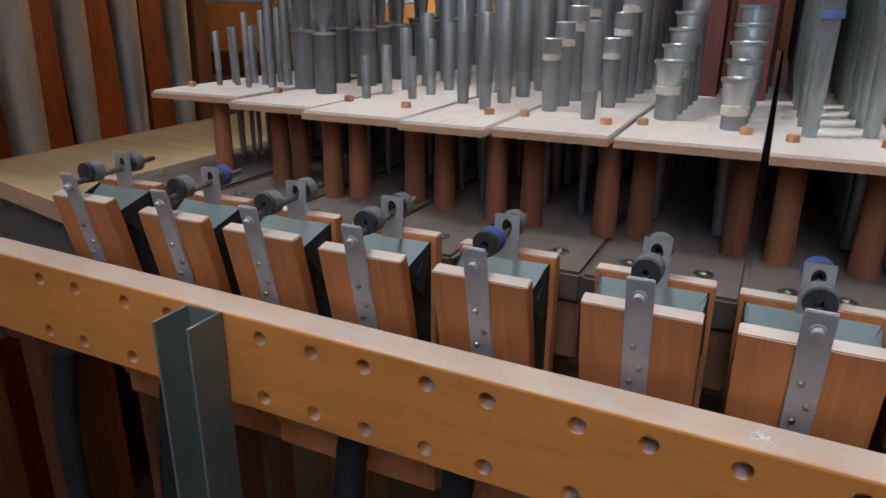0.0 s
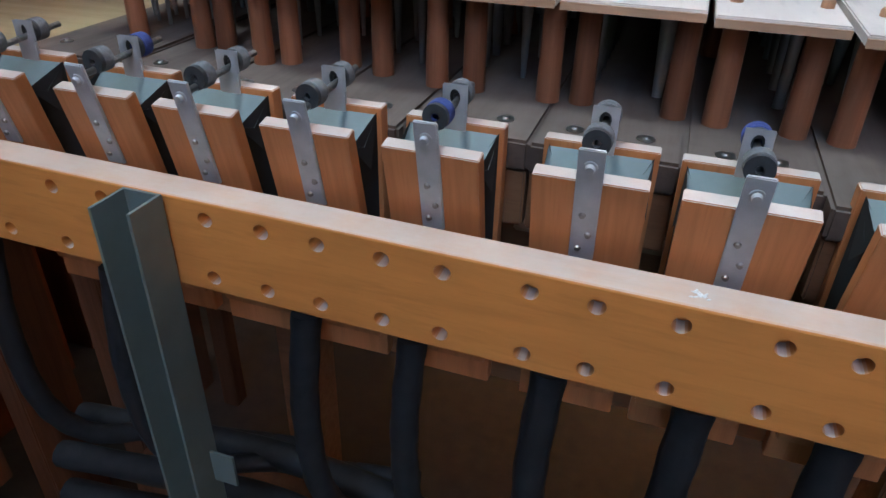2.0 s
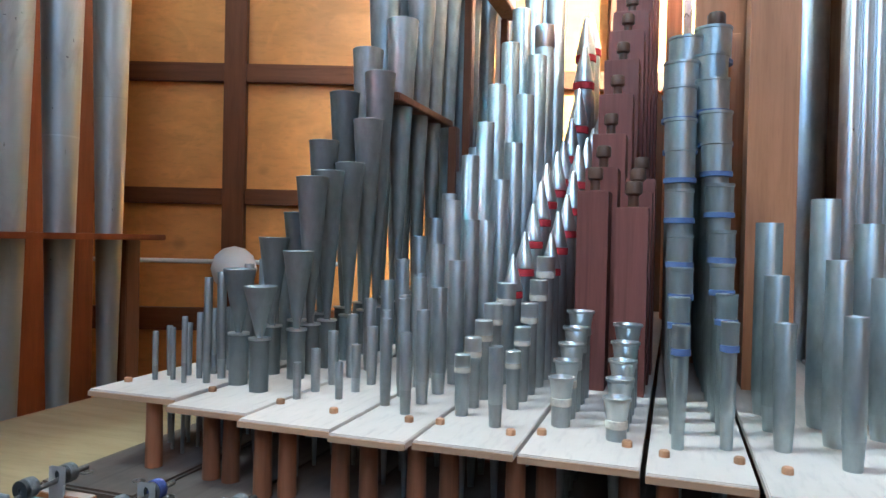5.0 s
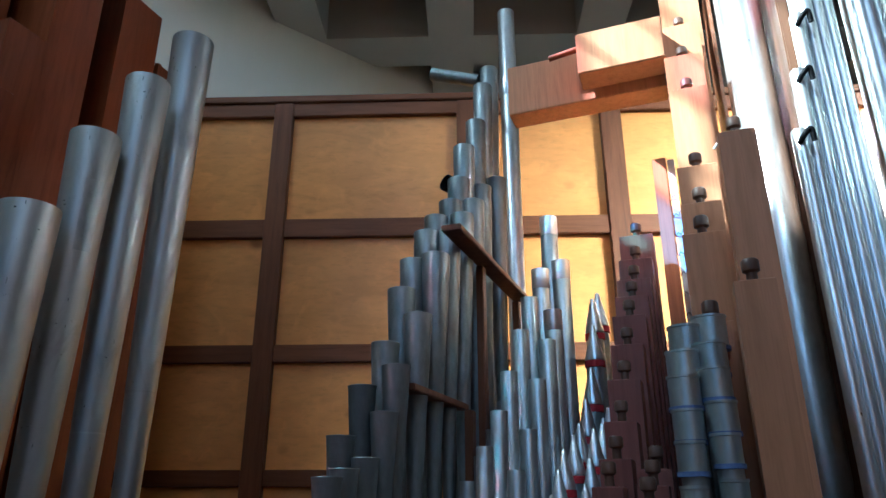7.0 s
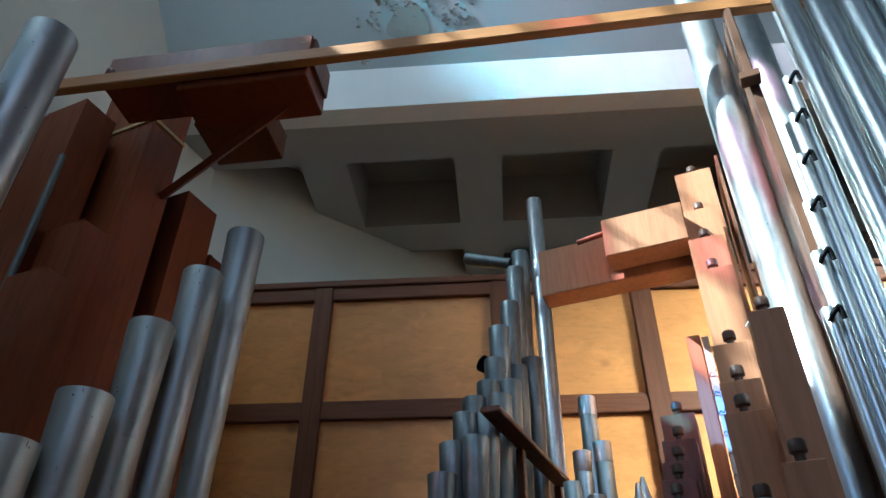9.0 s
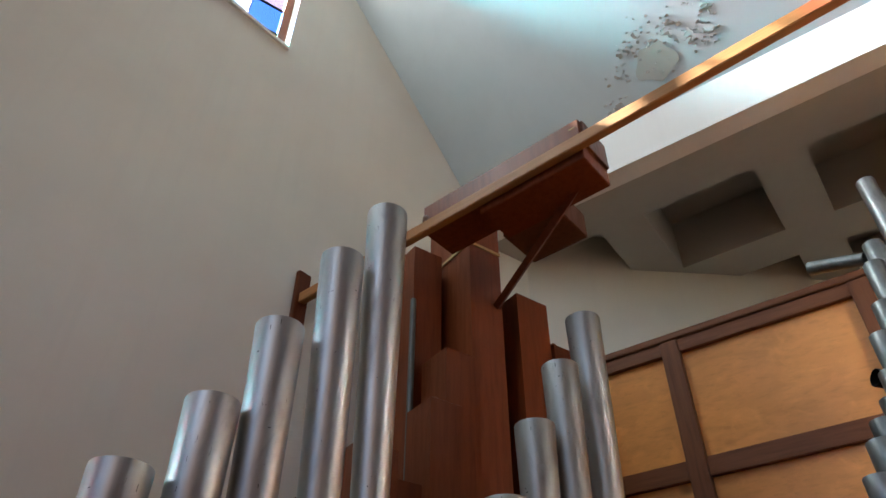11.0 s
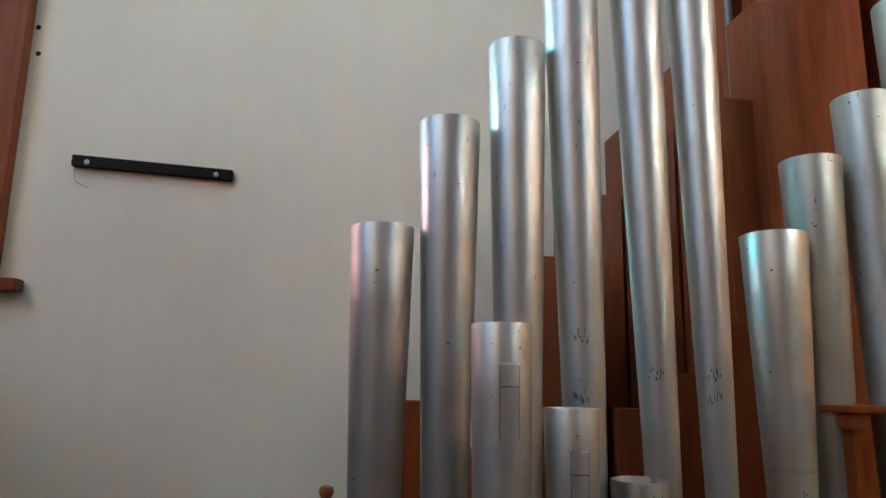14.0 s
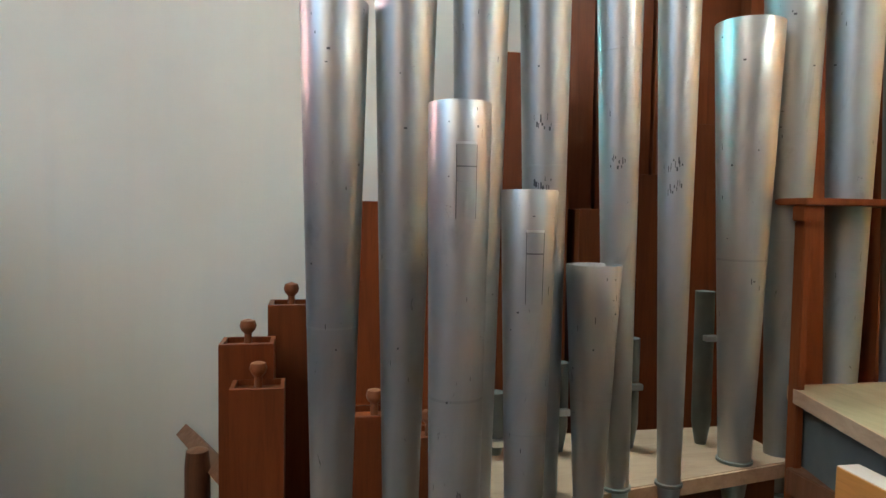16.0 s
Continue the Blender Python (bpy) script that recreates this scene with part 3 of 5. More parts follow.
for xa, xb, yf in BOARDS:
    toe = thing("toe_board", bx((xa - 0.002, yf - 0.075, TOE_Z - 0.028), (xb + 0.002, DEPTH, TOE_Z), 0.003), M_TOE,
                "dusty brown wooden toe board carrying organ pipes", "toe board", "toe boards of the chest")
    part("front_strip", bx((xa, yf - 0.068, TOE_Z - 0.085), (xb, yf - 0.05, TOE_Z - 0.029), 0.002), M_CHEST, toe)
    for bxp in (xa + 0.03, xb - 0.03):
        s = part("screw", turn([(0.0, 0.003), (0.003, 0.003), (0.004, 0.0015), (0.008, 0.0012), (0.008, 0)], 14), M_SCREW, toe, "screw with washer", 40)
        s.location = (bxp, yf - 0.03, TOE_Z)
    rack = thing("rack_board", bx((xa + 0.001, yf, RACK_Z - 0.0095), (xb - 0.001, DEPTH, RACK_Z), 0.0012), [M_PLY], "pale dusty plywood rack board holding pipe ranks", "rack board", "rack boards of the chest")
    part("front_edge", bx((xa + 0.001, yf - 0.0025, RACK_Z - 0.0092), (xb - 0.001, yf, RACK_Z - 0.0025)), M_EDGE, rack, "raw brown plywood edge")
    for px, py in PILLARS:
        if xa <= px <= xb:
            part("pillar", turn([(0.0, TOE_Z), (0.0118, TOE_Z), (0.0105, RACK_Z - 0.0095), (0, RACK_Z - 0.0095)], 14, Matrix.Translation((px, py, 0))), M_PILLAR, rack, "turned wooden pillar", 40)
    for k in range(1, 7):
        part("pillar", turn([(0.0, TOE_Z), (0.0118, TOE_Z), (0.0105, RACK_Z - 0.0095), (0, RACK_Z - 0.0095)], 10,
                            Matrix.Translation(((xa + 0.015) if k % 2 else (xb - 0.015), yf + 0.06 + 0.22 * k, 0))), M_PILLAR, rack, "", 40)
    for px, py in PEGS:
        if xa <= px <= xb:
            part("peg", turn([(0, RACK_Z + 0.006), (0.0045, RACK_Z + 0.0065), (0.0055, RACK_Z + 0.005), (0.0055, RACK_Z)], 10, Matrix.Translation((px, py, 0))), M_PEG, rack, "dowel end", 40)
chest = thing("wind_chest", bx((-0.72, 0.60, 0.98), (0.80, DEPTH, TOE_Z - 0.031), 0.004), M_CHEST, "brown wooden wind chest below the toe boards", "wind chest")
for k in range(9):
    xa = -0.65 + 0.105 * k
    part("slat", bx((xa, 0.575, 1.225), (xa + 0.09, 0.60, 1.243), 0.002), M_EDGE, chest)
    part("slat", bx((xa, 0.57, 1.196), (xa + 0.09, 0.60, 1.216), 0.002), M_EDGE, chest)
    part("screw", turn([(0, 0.003), (0.003, 0.002), (0.004, 0)], 8, along((xa + 0.06, 0.57, 1.206), (xa + 0.06, 0.5, 1.206))), M_SCREW, chest)
for xp in (-0.6, 0.45):
    part("leg", bx((xp - 0.04, 0.9, 0), (xp + 0.04, 0.98, 0.98), 0.004), M_CHEST, chest)
    part("leg", bx((xp - 0.04, 1.9, 0), (xp + 0.04, 1.98, 0.98), 0.004), M_CHEST, chest)

# ---- slide motors with straps, rods and leather nuts ----


def screw_head(bm, p, r=0.0028):
    return lathe(bm, [(0, 0.0022), (r * 0.7, 0.0018), (r, 0.0)], 10, along(p, Vector(p) + Vector((0, -1, 0))))


def slide_motor(x, blue_front, blue_back, wide=1.0, lean=0.0):
    ob = empty("slide_motor", "wooden pneumatic slide motor with grey cloth bellows", "slide motor", "slide motors along the chest", pose(x, 0.443, -0.02 * (x + 0.2), 0, 0, lean))
    w = 0.0385 * wide
    tilt = Matrix.Translation((0, 0, 1.345)) @ Matrix.Rotation(radians(12.5), 4, "X") @ Matrix.Translation((0, 0, -1.345))
    part("front_plate", bx((-w, 0, 1.082), (w, 0.013, 1.317), 0.0008), M_BLOCK, ob, "orange fir moving plate", at=tilt)
    wb = 0.0415 * wide
    part("back_plate", bx((-wb, 0.064, 1.06), (wb, 0.078, 1.322), 0.0008), M_BLOCK, ob, "fixed fir back plate")
    # cloth between the plates, folded inwards at the sides
    bm = bmesh.new()
    top = [[bm.verts.new(p) for p in row] for row in (
        [(-w + 0.003, 0.020, 1.304), (0, 0.020, 1.304), (w - 0.003, 0.020, 1.304)],
        [(-w * 0.97, 0.038, 1.297), (0, 0.036, 1.290), (w * 0.97, 0.038, 1.297)],
        [(-wb + 0.004, 0.064, 1.316), (0, 0.064, 1.316), (wb - 0.004, 0.064, 1.316)])]
    for r1, r2 in zip(top, top[1:]):
        for k in range(2):
            bm.faces.new((r1[k], r1[k + 1], r2[k + 1], r2[k]))
    part("bellows_top", bm, M_CLOTH, ob, "grey rubberised cloth", 60)
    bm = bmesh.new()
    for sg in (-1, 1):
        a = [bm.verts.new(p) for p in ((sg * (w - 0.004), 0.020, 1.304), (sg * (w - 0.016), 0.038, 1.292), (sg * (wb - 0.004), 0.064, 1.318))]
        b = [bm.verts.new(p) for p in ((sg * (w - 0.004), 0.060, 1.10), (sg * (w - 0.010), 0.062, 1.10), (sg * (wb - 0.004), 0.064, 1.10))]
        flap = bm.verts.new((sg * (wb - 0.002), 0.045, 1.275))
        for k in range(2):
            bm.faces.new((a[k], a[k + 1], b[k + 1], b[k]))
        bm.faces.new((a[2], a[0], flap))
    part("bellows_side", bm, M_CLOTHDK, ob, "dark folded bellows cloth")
    # steel strap with bolt and three screws
    strap = part("strap", bx((-0.0092, -0.0032, 1.2465), (0.0092, 0.0, 1.3455), 0.0008), M_STEEL, ob, "galvanised steel strap", at=tilt)
    bm = bmesh.new()
    lathe(bm, [(0, 0.005), (0.0030, 0.005), (0.0035, 0.0035), (0.0035, 0.0015), (0.0050, 0.0012), (0.0050, 0)], 12, along((0, -0.0032, 1.332), (0, -1, 1.332)))
    part("bolt", bm, M_STEEL, strap, "", 40)
    for dx, z in ((-0.002, 1.289), (0.0035, 1.271), (-0.003, 1.257)):
        part("screw", screw_head(bmesh.new(), (dx, -0.0032, z)), M_SCREW, strap, "", 40)
    part("threaded_rod", rod((0, 0, 1.333), (0.001, 0.105, 1.340), 0.0029), M_ROD, ob, "dark threaded rod", 40)
    # leather nuts: a felt ring with a leather face
    for name, y, blue in (("stop_nut", 0.030, blue_front), ("stop_nut", 0.080, blue_back)):
        nut = part(name, turn([(0.003, 0.0), (0.0092, 0.0), (0.0105, 0.0012), (0.0108, 0.006), (0.0105, 0.0115), (0.0092, 0.013), (0.003, 0.013)], 22, along((0, y - 0.0075, 1.341), (0, y + 1, 1.341))),
                   M_BLUEFELT if blue else M_FELT, ob, "blue felt stop nut" if blue else "grey felt stop nut", 40)
        part("washer", turn([(0.003, 0.0), (0.0101, 0.0), (0.0101, 0.0045), (0.003, 0.0045)], 22, along((0, y - 0.0115, 1.341), (0, y + 1, 1.341))), M_LEATHER, nut, "black leather washer", 40)
    # slotted bracket on the slide end, with a real hole
    bm = bmesh.new()
    n = 16
    outer, inner = [], []
    for k in range(n):
        a = 2 * math.pi * k / n
        ca, sa = math.cos(a), math.sin(a)
        s = 0.0100 / max(abs(ca), abs(sa))
        outer.append((ca * s, sa * s))
        inner.append((0.0048 * ca, 0.0048 * sa * 1.4))
    for yy in (0.063, 0.066):
        vo = [bm.verts.new((a, yy, 1.342 + b)) for a, b in outer]
        vi = [bm.verts.new((a, yy, 1.342 + b)) for a, b in inner]
        for k in range(n):
            bm.faces.new((vo[k], vo[(k + 1) % n], vi[(k + 1) % n], vi[k]))
    box(bm, (-0.0100, 0.063, 1.300), (0.0100, 0.066, 1.3321))
    part("slide_bracket", bm, M_STEEL, ob, "pierced steel bracket")
    return ob


for x, bf, bb, wd, ln in ((-0.593, 0, 0, 1.0, 0.8), (-0.474, 0, 1, 1.0, 0.5), (-0.373, 0, 0, 1.0, -0.3), (-0.271, 0, 0, 1.0, 0.4), (-0.167, 1, 0, 1.0, -0.6), (-0.049, 0, 0, 1.05, 0.3),
                          (0.056, 0, 1, 1.12, -0.5), (0.175, 0, 1, 1.1, 0.6), (0.29, 0, 0, 1.1, 0.0), (0.40, 0, 1, 1.1, 0.2)):
    slide_motor(x, bf, bb, wd, ln)

# ---- drilled beam and steel channel ----
BY0, BY1, BZ0, BZ1, BX0, BX1 = 0.413, 0.447, 1.169, 1.2585, -0.738, 0.62
beam = empty("drilled_beam", "varnished pine beam with two rows of counterbored holes", "beam")
beam.matrix_basis = Matrix.Translation((-0.2, 0, 1.21)) @ Matrix.Rotation(radians(1.0), 4, "Y") @ Matrix.Translation((0.2, 0, -1.21))
HX = [-0.622, -0.571, -0.505, -0.451, -0.348, -0.296, -0.2465, -0.192, -0.143, -0.077, -0.029, 0.028, 0.093, 0.139, 0.20, 0.26]
HOLES = [(x, 1.2415) for x in HX]
LOW = [(x, 1.1845) for x in HX]
HR = 0.0067
xs = [BX0]
for (a, _), (b, _) in zip(HOLES, HOLES[1:]):
    xs.append((a + b) / 2)
xs.append(BX1)
bm = bmesh.new()


def pierced(bm, xa, xb, za, zb, cx, cz, depth=0.016, n=20):
    """A front facing with one blind hole."""
    out, rim, back = [], [], []
    for k in range(n):
        a = 2 * math.pi * (k + 0.5) / n
        ca, sa = math.cos(a), math.sin(a)
        tx = ((xb - cx) if ca > 0 else (cx - xa)) / max(abs(ca), 1e-6)
        tz = ((zb - cz) if sa > 0 else (cz - za)) / max(abs(sa), 1e-6)
        t = min(tx, tz)
        out.append(bm.verts.new((cx + ca * t, BY0, cz + sa * t)))
        rim.append(bm.verts.new((cx + HR * ca, BY0, cz + HR * sa)))
        back.append(bm.verts.new((cx + HR * ca, BY0 + depth, cz + HR * sa)))
    for k in range(n):
        j = (k + 1) % n
        bm.faces.new((out[k], out[j], rim[j], rim[k]))
        bm.faces.new((rim[k], rim[j], back[j], back[k]))
    bm.faces.new(back)
    # the four corners left over
    for px, pz in ((xa, za), (xb, za), (xb, zb), (xa, zb)):
        near = sorted(out, key=lambda v: (v.co.x - px) ** 2 + (v.co.z - pz) ** 2)
        e1 = min((v for v in out if abs(v.co.x - px) < 1e-6), key=lambda v: abs(v.co.z - pz), default=None)
        e2 = min((v for v in out if abs(v.co.z - pz) < 1e-6), key=lambda v: abs(v.co.x - px), default=None)
        if e1 and e2 and e1 is not e2:
            bm.faces.new((e1, bm.verts.new((px, BY0, pz)), e2))


midz = 1.2115
EDGE = 0.0022
for k in range(len(HOLES)):
    pierced(bm, xs[k], xs[k + 1], midz, BZ1 - EDGE, *HOLES[k])
    pierced(bm, xs[k], xs[k + 1], BZ0 + EDGE, midz, *LOW[k])
# rounded arris, top, back, underside and ends
prof = [(BY0, BZ1 - EDGE), (BY0 + EDGE * 0.3, BZ1 - EDGE * 0.3), (BY0 + EDGE, BZ1), (BY1 - EDGE, BZ1), (BY1, BZ1 - EDGE), (BY1, BZ0 + EDGE), (BY1 - EDGE, BZ0), (BY0 + EDGE, BZ0), (BY0 + EDGE * 0.3, BZ0 + EDGE * 0.3), (BY0, BZ0 + EDGE)]
ends = []
for x in (BX0, BX1):
    ends.append([bm.verts.new((x, y, z)) for y, z in prof])
for k in range(len(prof) - 1):
    bm.faces.new((ends[0][k], ends[0][k + 1], ends[1][k + 1], ends[1][k]))
bm.faces.new(ends[0])
bm.faces.new(ends[1])
part("beam_body", bm, M_BEAM, beam)
for (hx, hz) in HOLES[4:14]:
    part("screw", turn([(0, 0.004), (0.0032, 0.003), (0.0042, 0)], 10, along((hx + 0.0005, BY0 + 0.0158, hz + 0.001), (hx, 0, hz))), M_SCREW, beam, "", 40)
bm = bmesh.new()
for _ in range(16):
    bmesh.ops.create_icosphere(bm, subdivisions=1, radius=1, matrix=Matrix.Translation((0.035 + rnd.gauss(0, 0.0035), 0.428 + rnd.gauss(0, 0.0025), 1.2544 + 0.0001)) @ Matrix.Rotation(rnd.uniform(0, 6), 4, "Z") @ Matrix.Diagonal((rnd.uniform(0.0012, 0.0034), 0.0009, 0.0005, 1)))
thing("chalk_smear", bm, M_CHALK, "white chalky smear on top of the beam", "stain", smooth=60)
for xp in (0.58,):
    part("support", bx((xp - 0.02, BY1 + 0.001, 0.0), (xp + 0.02, BY1 + 0.04, BZ1 - 0.02), 0.002), M_DARK, beam)

# a steel channel post standing before the beam, open towards the viewer
CX0, CX1, CY, CZ = -0.422, -0.384, 0.411, 1.262
T = 0.0028
prof = [(CX0, CY - 0.040), (CX0 + T, CY - 0.040), (CX0 + T, CY - T), (CX1 - T, CY - T), (CX1 - T, CY - 0.038), (CX1, CY - 0.038), (CX1, CY), (CX0, CY)]
bm = bmesh.new()
lo, hi = [bm.verts.new((x, y, 0.0)) for x, y in prof], [bm.verts.new((x, y, CZ)) for x, y in prof]
for k in range(8):
    bm.faces.new((lo[k], lo[(k + 1) % 8], hi[(k + 1) % 8], hi[k]))
bm.faces.new(lo)
bm.faces.new(hi)
post = thing("steel_channel", bm, M_POST, "grey-green painted steel channel post bolted to the beam", "post")
part("gusset", bx((-0.376, 0.392, 0.945), (-0.350, 0.395, 0.985)), M_POST, post, "pale steel gusset")

# hoses and bellows boards below the beam
for x, r in ((-0.70, 0.014), (-0.53, 0.013), (-0.30, 0.015), (-0.19, 0.0145), (-0.062, 0.016), (0.06, 0.017), (0.17, 0.017)):
    thing("wind_hose", sweep([(x, 0.475, 1.12), (x - 0.005, 0.462, 1.0), (x + 0.004, 0.465, 0.88), (x + 0.03, 0.50, 0.80), (x + 0.10, 0.56, 0.77), (x + 0.3, 0.6, 0.77)], r), M_HOSE,
          "black flexible wind hose below a slide motor", "hose", "hoses below the beam", smooth=60)
for k, (y, z) in enumerate(((0.50, 0.73), (0.55, 0.76), (0.49, 0.66))):
    thing("wind_hose", sweep([(-0.75, y, z), (-0.4, y + 0.02, z + 0.015), (0.0, y - 0.01, z), (0.6, y, z + 0.01)], 0.02), M_HOSE, "black flexible wind hose lying across the frame", "hose", "hoses below the beam", smooth=60)
thing("frame_sill", bx((-0.75, 0.62, 0.5), (0.6, 0.70, 0.6), 0.004), M_DARK, "dark timber sill of the chest frame", "beam")
for xp in (-0.7, 0.5):
    thing("frame_leg", bx((xp - 0.04, 0.62, 0), (xp + 0.04, 0.70, 0.5), 0.004), M_DARK, "dark timber leg of the chest frame", "post")
thing("floor_plank", bx((-1.2, 0.1, 0.0), (-0.55, 0.42, 0.03), 0.003), M_TABLE, "pale plank on the dark floor", "plank")

# ---- flat cover table beside the chest ----


def quad_slab(pts, z0, z1):
    bm = bmesh.new()
    lo, hi = [bm.verts.new((x, y, z0)) for x, y in pts], [bm.verts.new((x, y, z1)) for x, y in pts]
    n = len(pts)
    for k in range(n):
        bm.faces.new((lo[k], lo[(k + 1) % n], hi[(k + 1) % n], hi[k]))
    bm.faces.new(lo)
    bm.faces.new(hi)
    return bm


tbl = thing("cover_board", quad_slab([(-1.17, 0.682), (-0.735, 0.582), (-0.735, 1.45), (-1.17, 1.45)], 1.222, 1.25), M_TABLE, "pale birch plywood cover board on a metal box", "cover board")
part("edging", quad_slab([(-1.174, 0.677), (-0.735, 0.576), (-0.735, 0.5815), (-1.17, 0.6815)], 1.2225, 1.2503), M_EDGE, tbl, "brown wood edging")
part("edging", quad_slab([(-1.176, 0.677), (-1.1705, 0.677), (-1.1705, 1.45), (-1.176, 1.45)], 1.2225, 1.2503), M_EDGE, tbl, "brown wood edging")
part("metal_side", quad_slab([(-1.155, 0.695), (-0.745, 0.60), (-0.745, 1.42), (-1.155, 1.42)], 1.10, 1.2215), M_DUCT, tbl, "dull grey-green metal box")
part("base_rail", bx((-1.15, 0.66, 1.05), (-0.76, 1.38, 1.099), 0.002), M_DARK, tbl)
for xp, yp in ((-1.1, 0.7), (-0.82, 0.7), (-1.1, 1.3), (-0.82, 1.3)):
    part("leg", bx((xp - 0.025, yp - 0.025, 0), (xp + 0.025, yp + 0.025, 1.05), 0.003), M_DARK, tbl)

# ---- pipes of the chest ----


def lerp(table, v):
    for (a, p), (b, q) in zip(table, table[1:]):
        if v <= b:
            return p + (q - p) * max(0.0, (v - a) / (b - a))
    return table[-1][1]


def flue(x, y, top, r, mat, label, group, n=16, foot=0.03, r0=None, lean=0.0, ears=False, seam=True, tuner=False, foot_z=TOE_Z, base=RACK_Z):
    """An open metal pipe: conical foot, body with a thin rolled rim, mouth and languid."""
    r0 = r if r0 is None else r0
    h0, h = base - foot_z, top - foot_z
    body_z = h0 + min(foot, 0.3 * (top - base))
    wall = max(0.0008, r * 0.05)
    prof = [(r0, body_z), (r, h - 0.001), (r - wall * 0.4, h), (r - wall, h - 0.001), (r - wall, max(h - 10 * r, body_z + 0.005))]
    ob = thing("organ_pipe", turn(prof, n), mat, label, "organ pipe", group, smooth=50, at=pose(x, y, foot_z, rnd.uniform(-lean, lean), rnd.uniform(-lean, lean), rnd.uniform(0, 360)))
    part("pipe_foot", turn([(0.0, 0), (max(r0 * 0.22, 0.0025), 0.0), (r0 * 0.98, body_z), (0, body_z)], n), mat, ob, "", 50)
    if ears and h - body_z > 0.06:
        # the mouth: dark slit with a flattened upper lip
        w, hh = r0 * 0.8, r0 * 0.5
        part("mouth", bx((-w, -r0 * 1.01, body_z), (w, -r0 * 0.72, body_z + hh)), M_HOLE, ob, "dark mouth slit", at=pose(0, 0, 0, 0, 0, 0))
        part("upper_lip", bx((-w, -r0 * 1.02, body_z + hh), (w, -r0 * 0.70, body_z + hh + r0 * 1.6)), mat, ob)
    if tuner:
        part("tuning_collar", turn([(r + 0.0006, h - 2.2 * r), (r + 0.0012, h - 2.1 * r), (r + 0.0012, h + 0.003), (r - wall, h + 0.003)], n), M_BRIGHT, ob, "bright tuning collar", 50)
    return ob


# treble mixture, four thin columns
for c, (x, z0) in enumerate(((-0.686, 0.072), (-0.661, 0.075), (-0.636, 0.095), (-0.606, 0.155))):
    for k in range(9):
        y = 0.760 + 0.036 * k + 0.012 * (c % 2)
        flue(x + rnd.uniform(-0.002, 0.002), y, RACK_Z + z0 * 1.03 ** k * rnd.uniform(0.97, 1.03), 0.0042 + 0.0006 * k + 0.002 * (c == 3), M_LEAD, "slender grey metal treble pipe in a mixture rank", "mixture pipes", 10, lean=0.6)

# reeds: boot, block rim and flaring resonator
REED_A = [(0.78, 1.565), (0.947, 1.656), (1.023, 1.786), (1.119, 1.89), (1.191, 1.992), (1.298, 2.14), (1.422, 2.33), (1.613, 2.493), (1.731, 2.735), (1.849, 2.89), (1.945, 3.09), (2.027, 3.23)]
REED_B = [(0.755, 1.545), (0.855, 1.594), (0.896, 1.709), (1.034, 1.747), (1.106, 1.835), (1.149, 1.932), (1.248, 2.062), (1.347, 2.238), (1.55, 2.42), (1.9, 2.7)]


def reed(x, y, top, mat=M_REED, rt=None):
    k = (top - RACK_Z)
    rt = rt or min(0.034, 0.0205 + 0.018 * k)
    rb = min(0.019, 0.0125 + 0.006 * k)
    hb = 0.10 + min(0.07 + 0.03 * k, 0.14)
    h = top - TOE_Z
    ob = thing("reed_pipe", turn([(0.0, 0), (0.005, 0), (rb, 0.10), (rb, hb), (0, hb)], 16), mat, "dark grey reed pipe with flaring resonator", "organ pipe", "reed rank", smooth=40, at=pose(x, y, TOE_Z, rnd.uniform(-0.5, 0.5), rnd.uniform(-0.5, 0.5), 0))
    part("block_rim", turn([(0.004, hb), (rb + 0.0022, hb), (rb + 0.0022, hb + 0.003), (0.004, hb + 0.003)], 16), M_BRIGHT, ob, "bright block rim", 40)
    part("tuning_wire", rod((rb * 0.6, -rb * 0.5, hb), (rb * 0.6, -rb * 0.5, hb + 0.02), 0.0009, 6), M_SCREW, ob)
    flare = [(0.0045 + 0.002 * k, hb + 0.003), (rt * 0.96, h - 0.006 - 0.15 * max(0, k - 0.5)), (rt, h - 0.001), (rt - 0.0008, h), (rt - 0.0018, h - 0.002), (rt * 0.36, hb + (h - hb) * 0.45)]
    part("resonator", turn(flare, 18), mat, ob, "", 40)
    return ob


ya = [0.785, 0.87, 0.947, 1.023, 1.119, 1.191, 1.298, 1.36, 1.422, 1.52, 1.613, 1.662, 1.731, 1.849, 1.945, 2.027]
for y in ya:
    reed(-0.56, y, lerp(REED_A, y))
for y in [0.757, 0.855, 0.90, 0.955, 1.034, 1.106, 1.149, 1.248, 1.347, 1.45, 1.55, 1.67, 1.79, 1.92]:
    reed(-0.507, y, lerp(REED_B, y))
# rack bars steadying the reeds
thing("rack_bar", bx((-0.475, 1.32, 2.285), (-0.425, 1.99, 2.30), 0.002), M_DARK, "dark wooden rack bar steadying tall reed pipes", "rack bar")
thing("rack_bar", bx((-0.54, 1.17, 1.885), (-0.475, 1.51, 1.90), 0.002), M_DARK, "dark wooden rack bar steadying tall reed pipes", "rack bar")
for y, z in ((1.97, 2.27), (1.49, 1.87), (1.60, 2.27)):
    thing("rack_post", bx((-0.475, y - 0.015, RACK_Z), (-0.455, y + 0.015, z + 0.012), 0.002), M_DARK, "dark upright carrying a rack bar", "post")
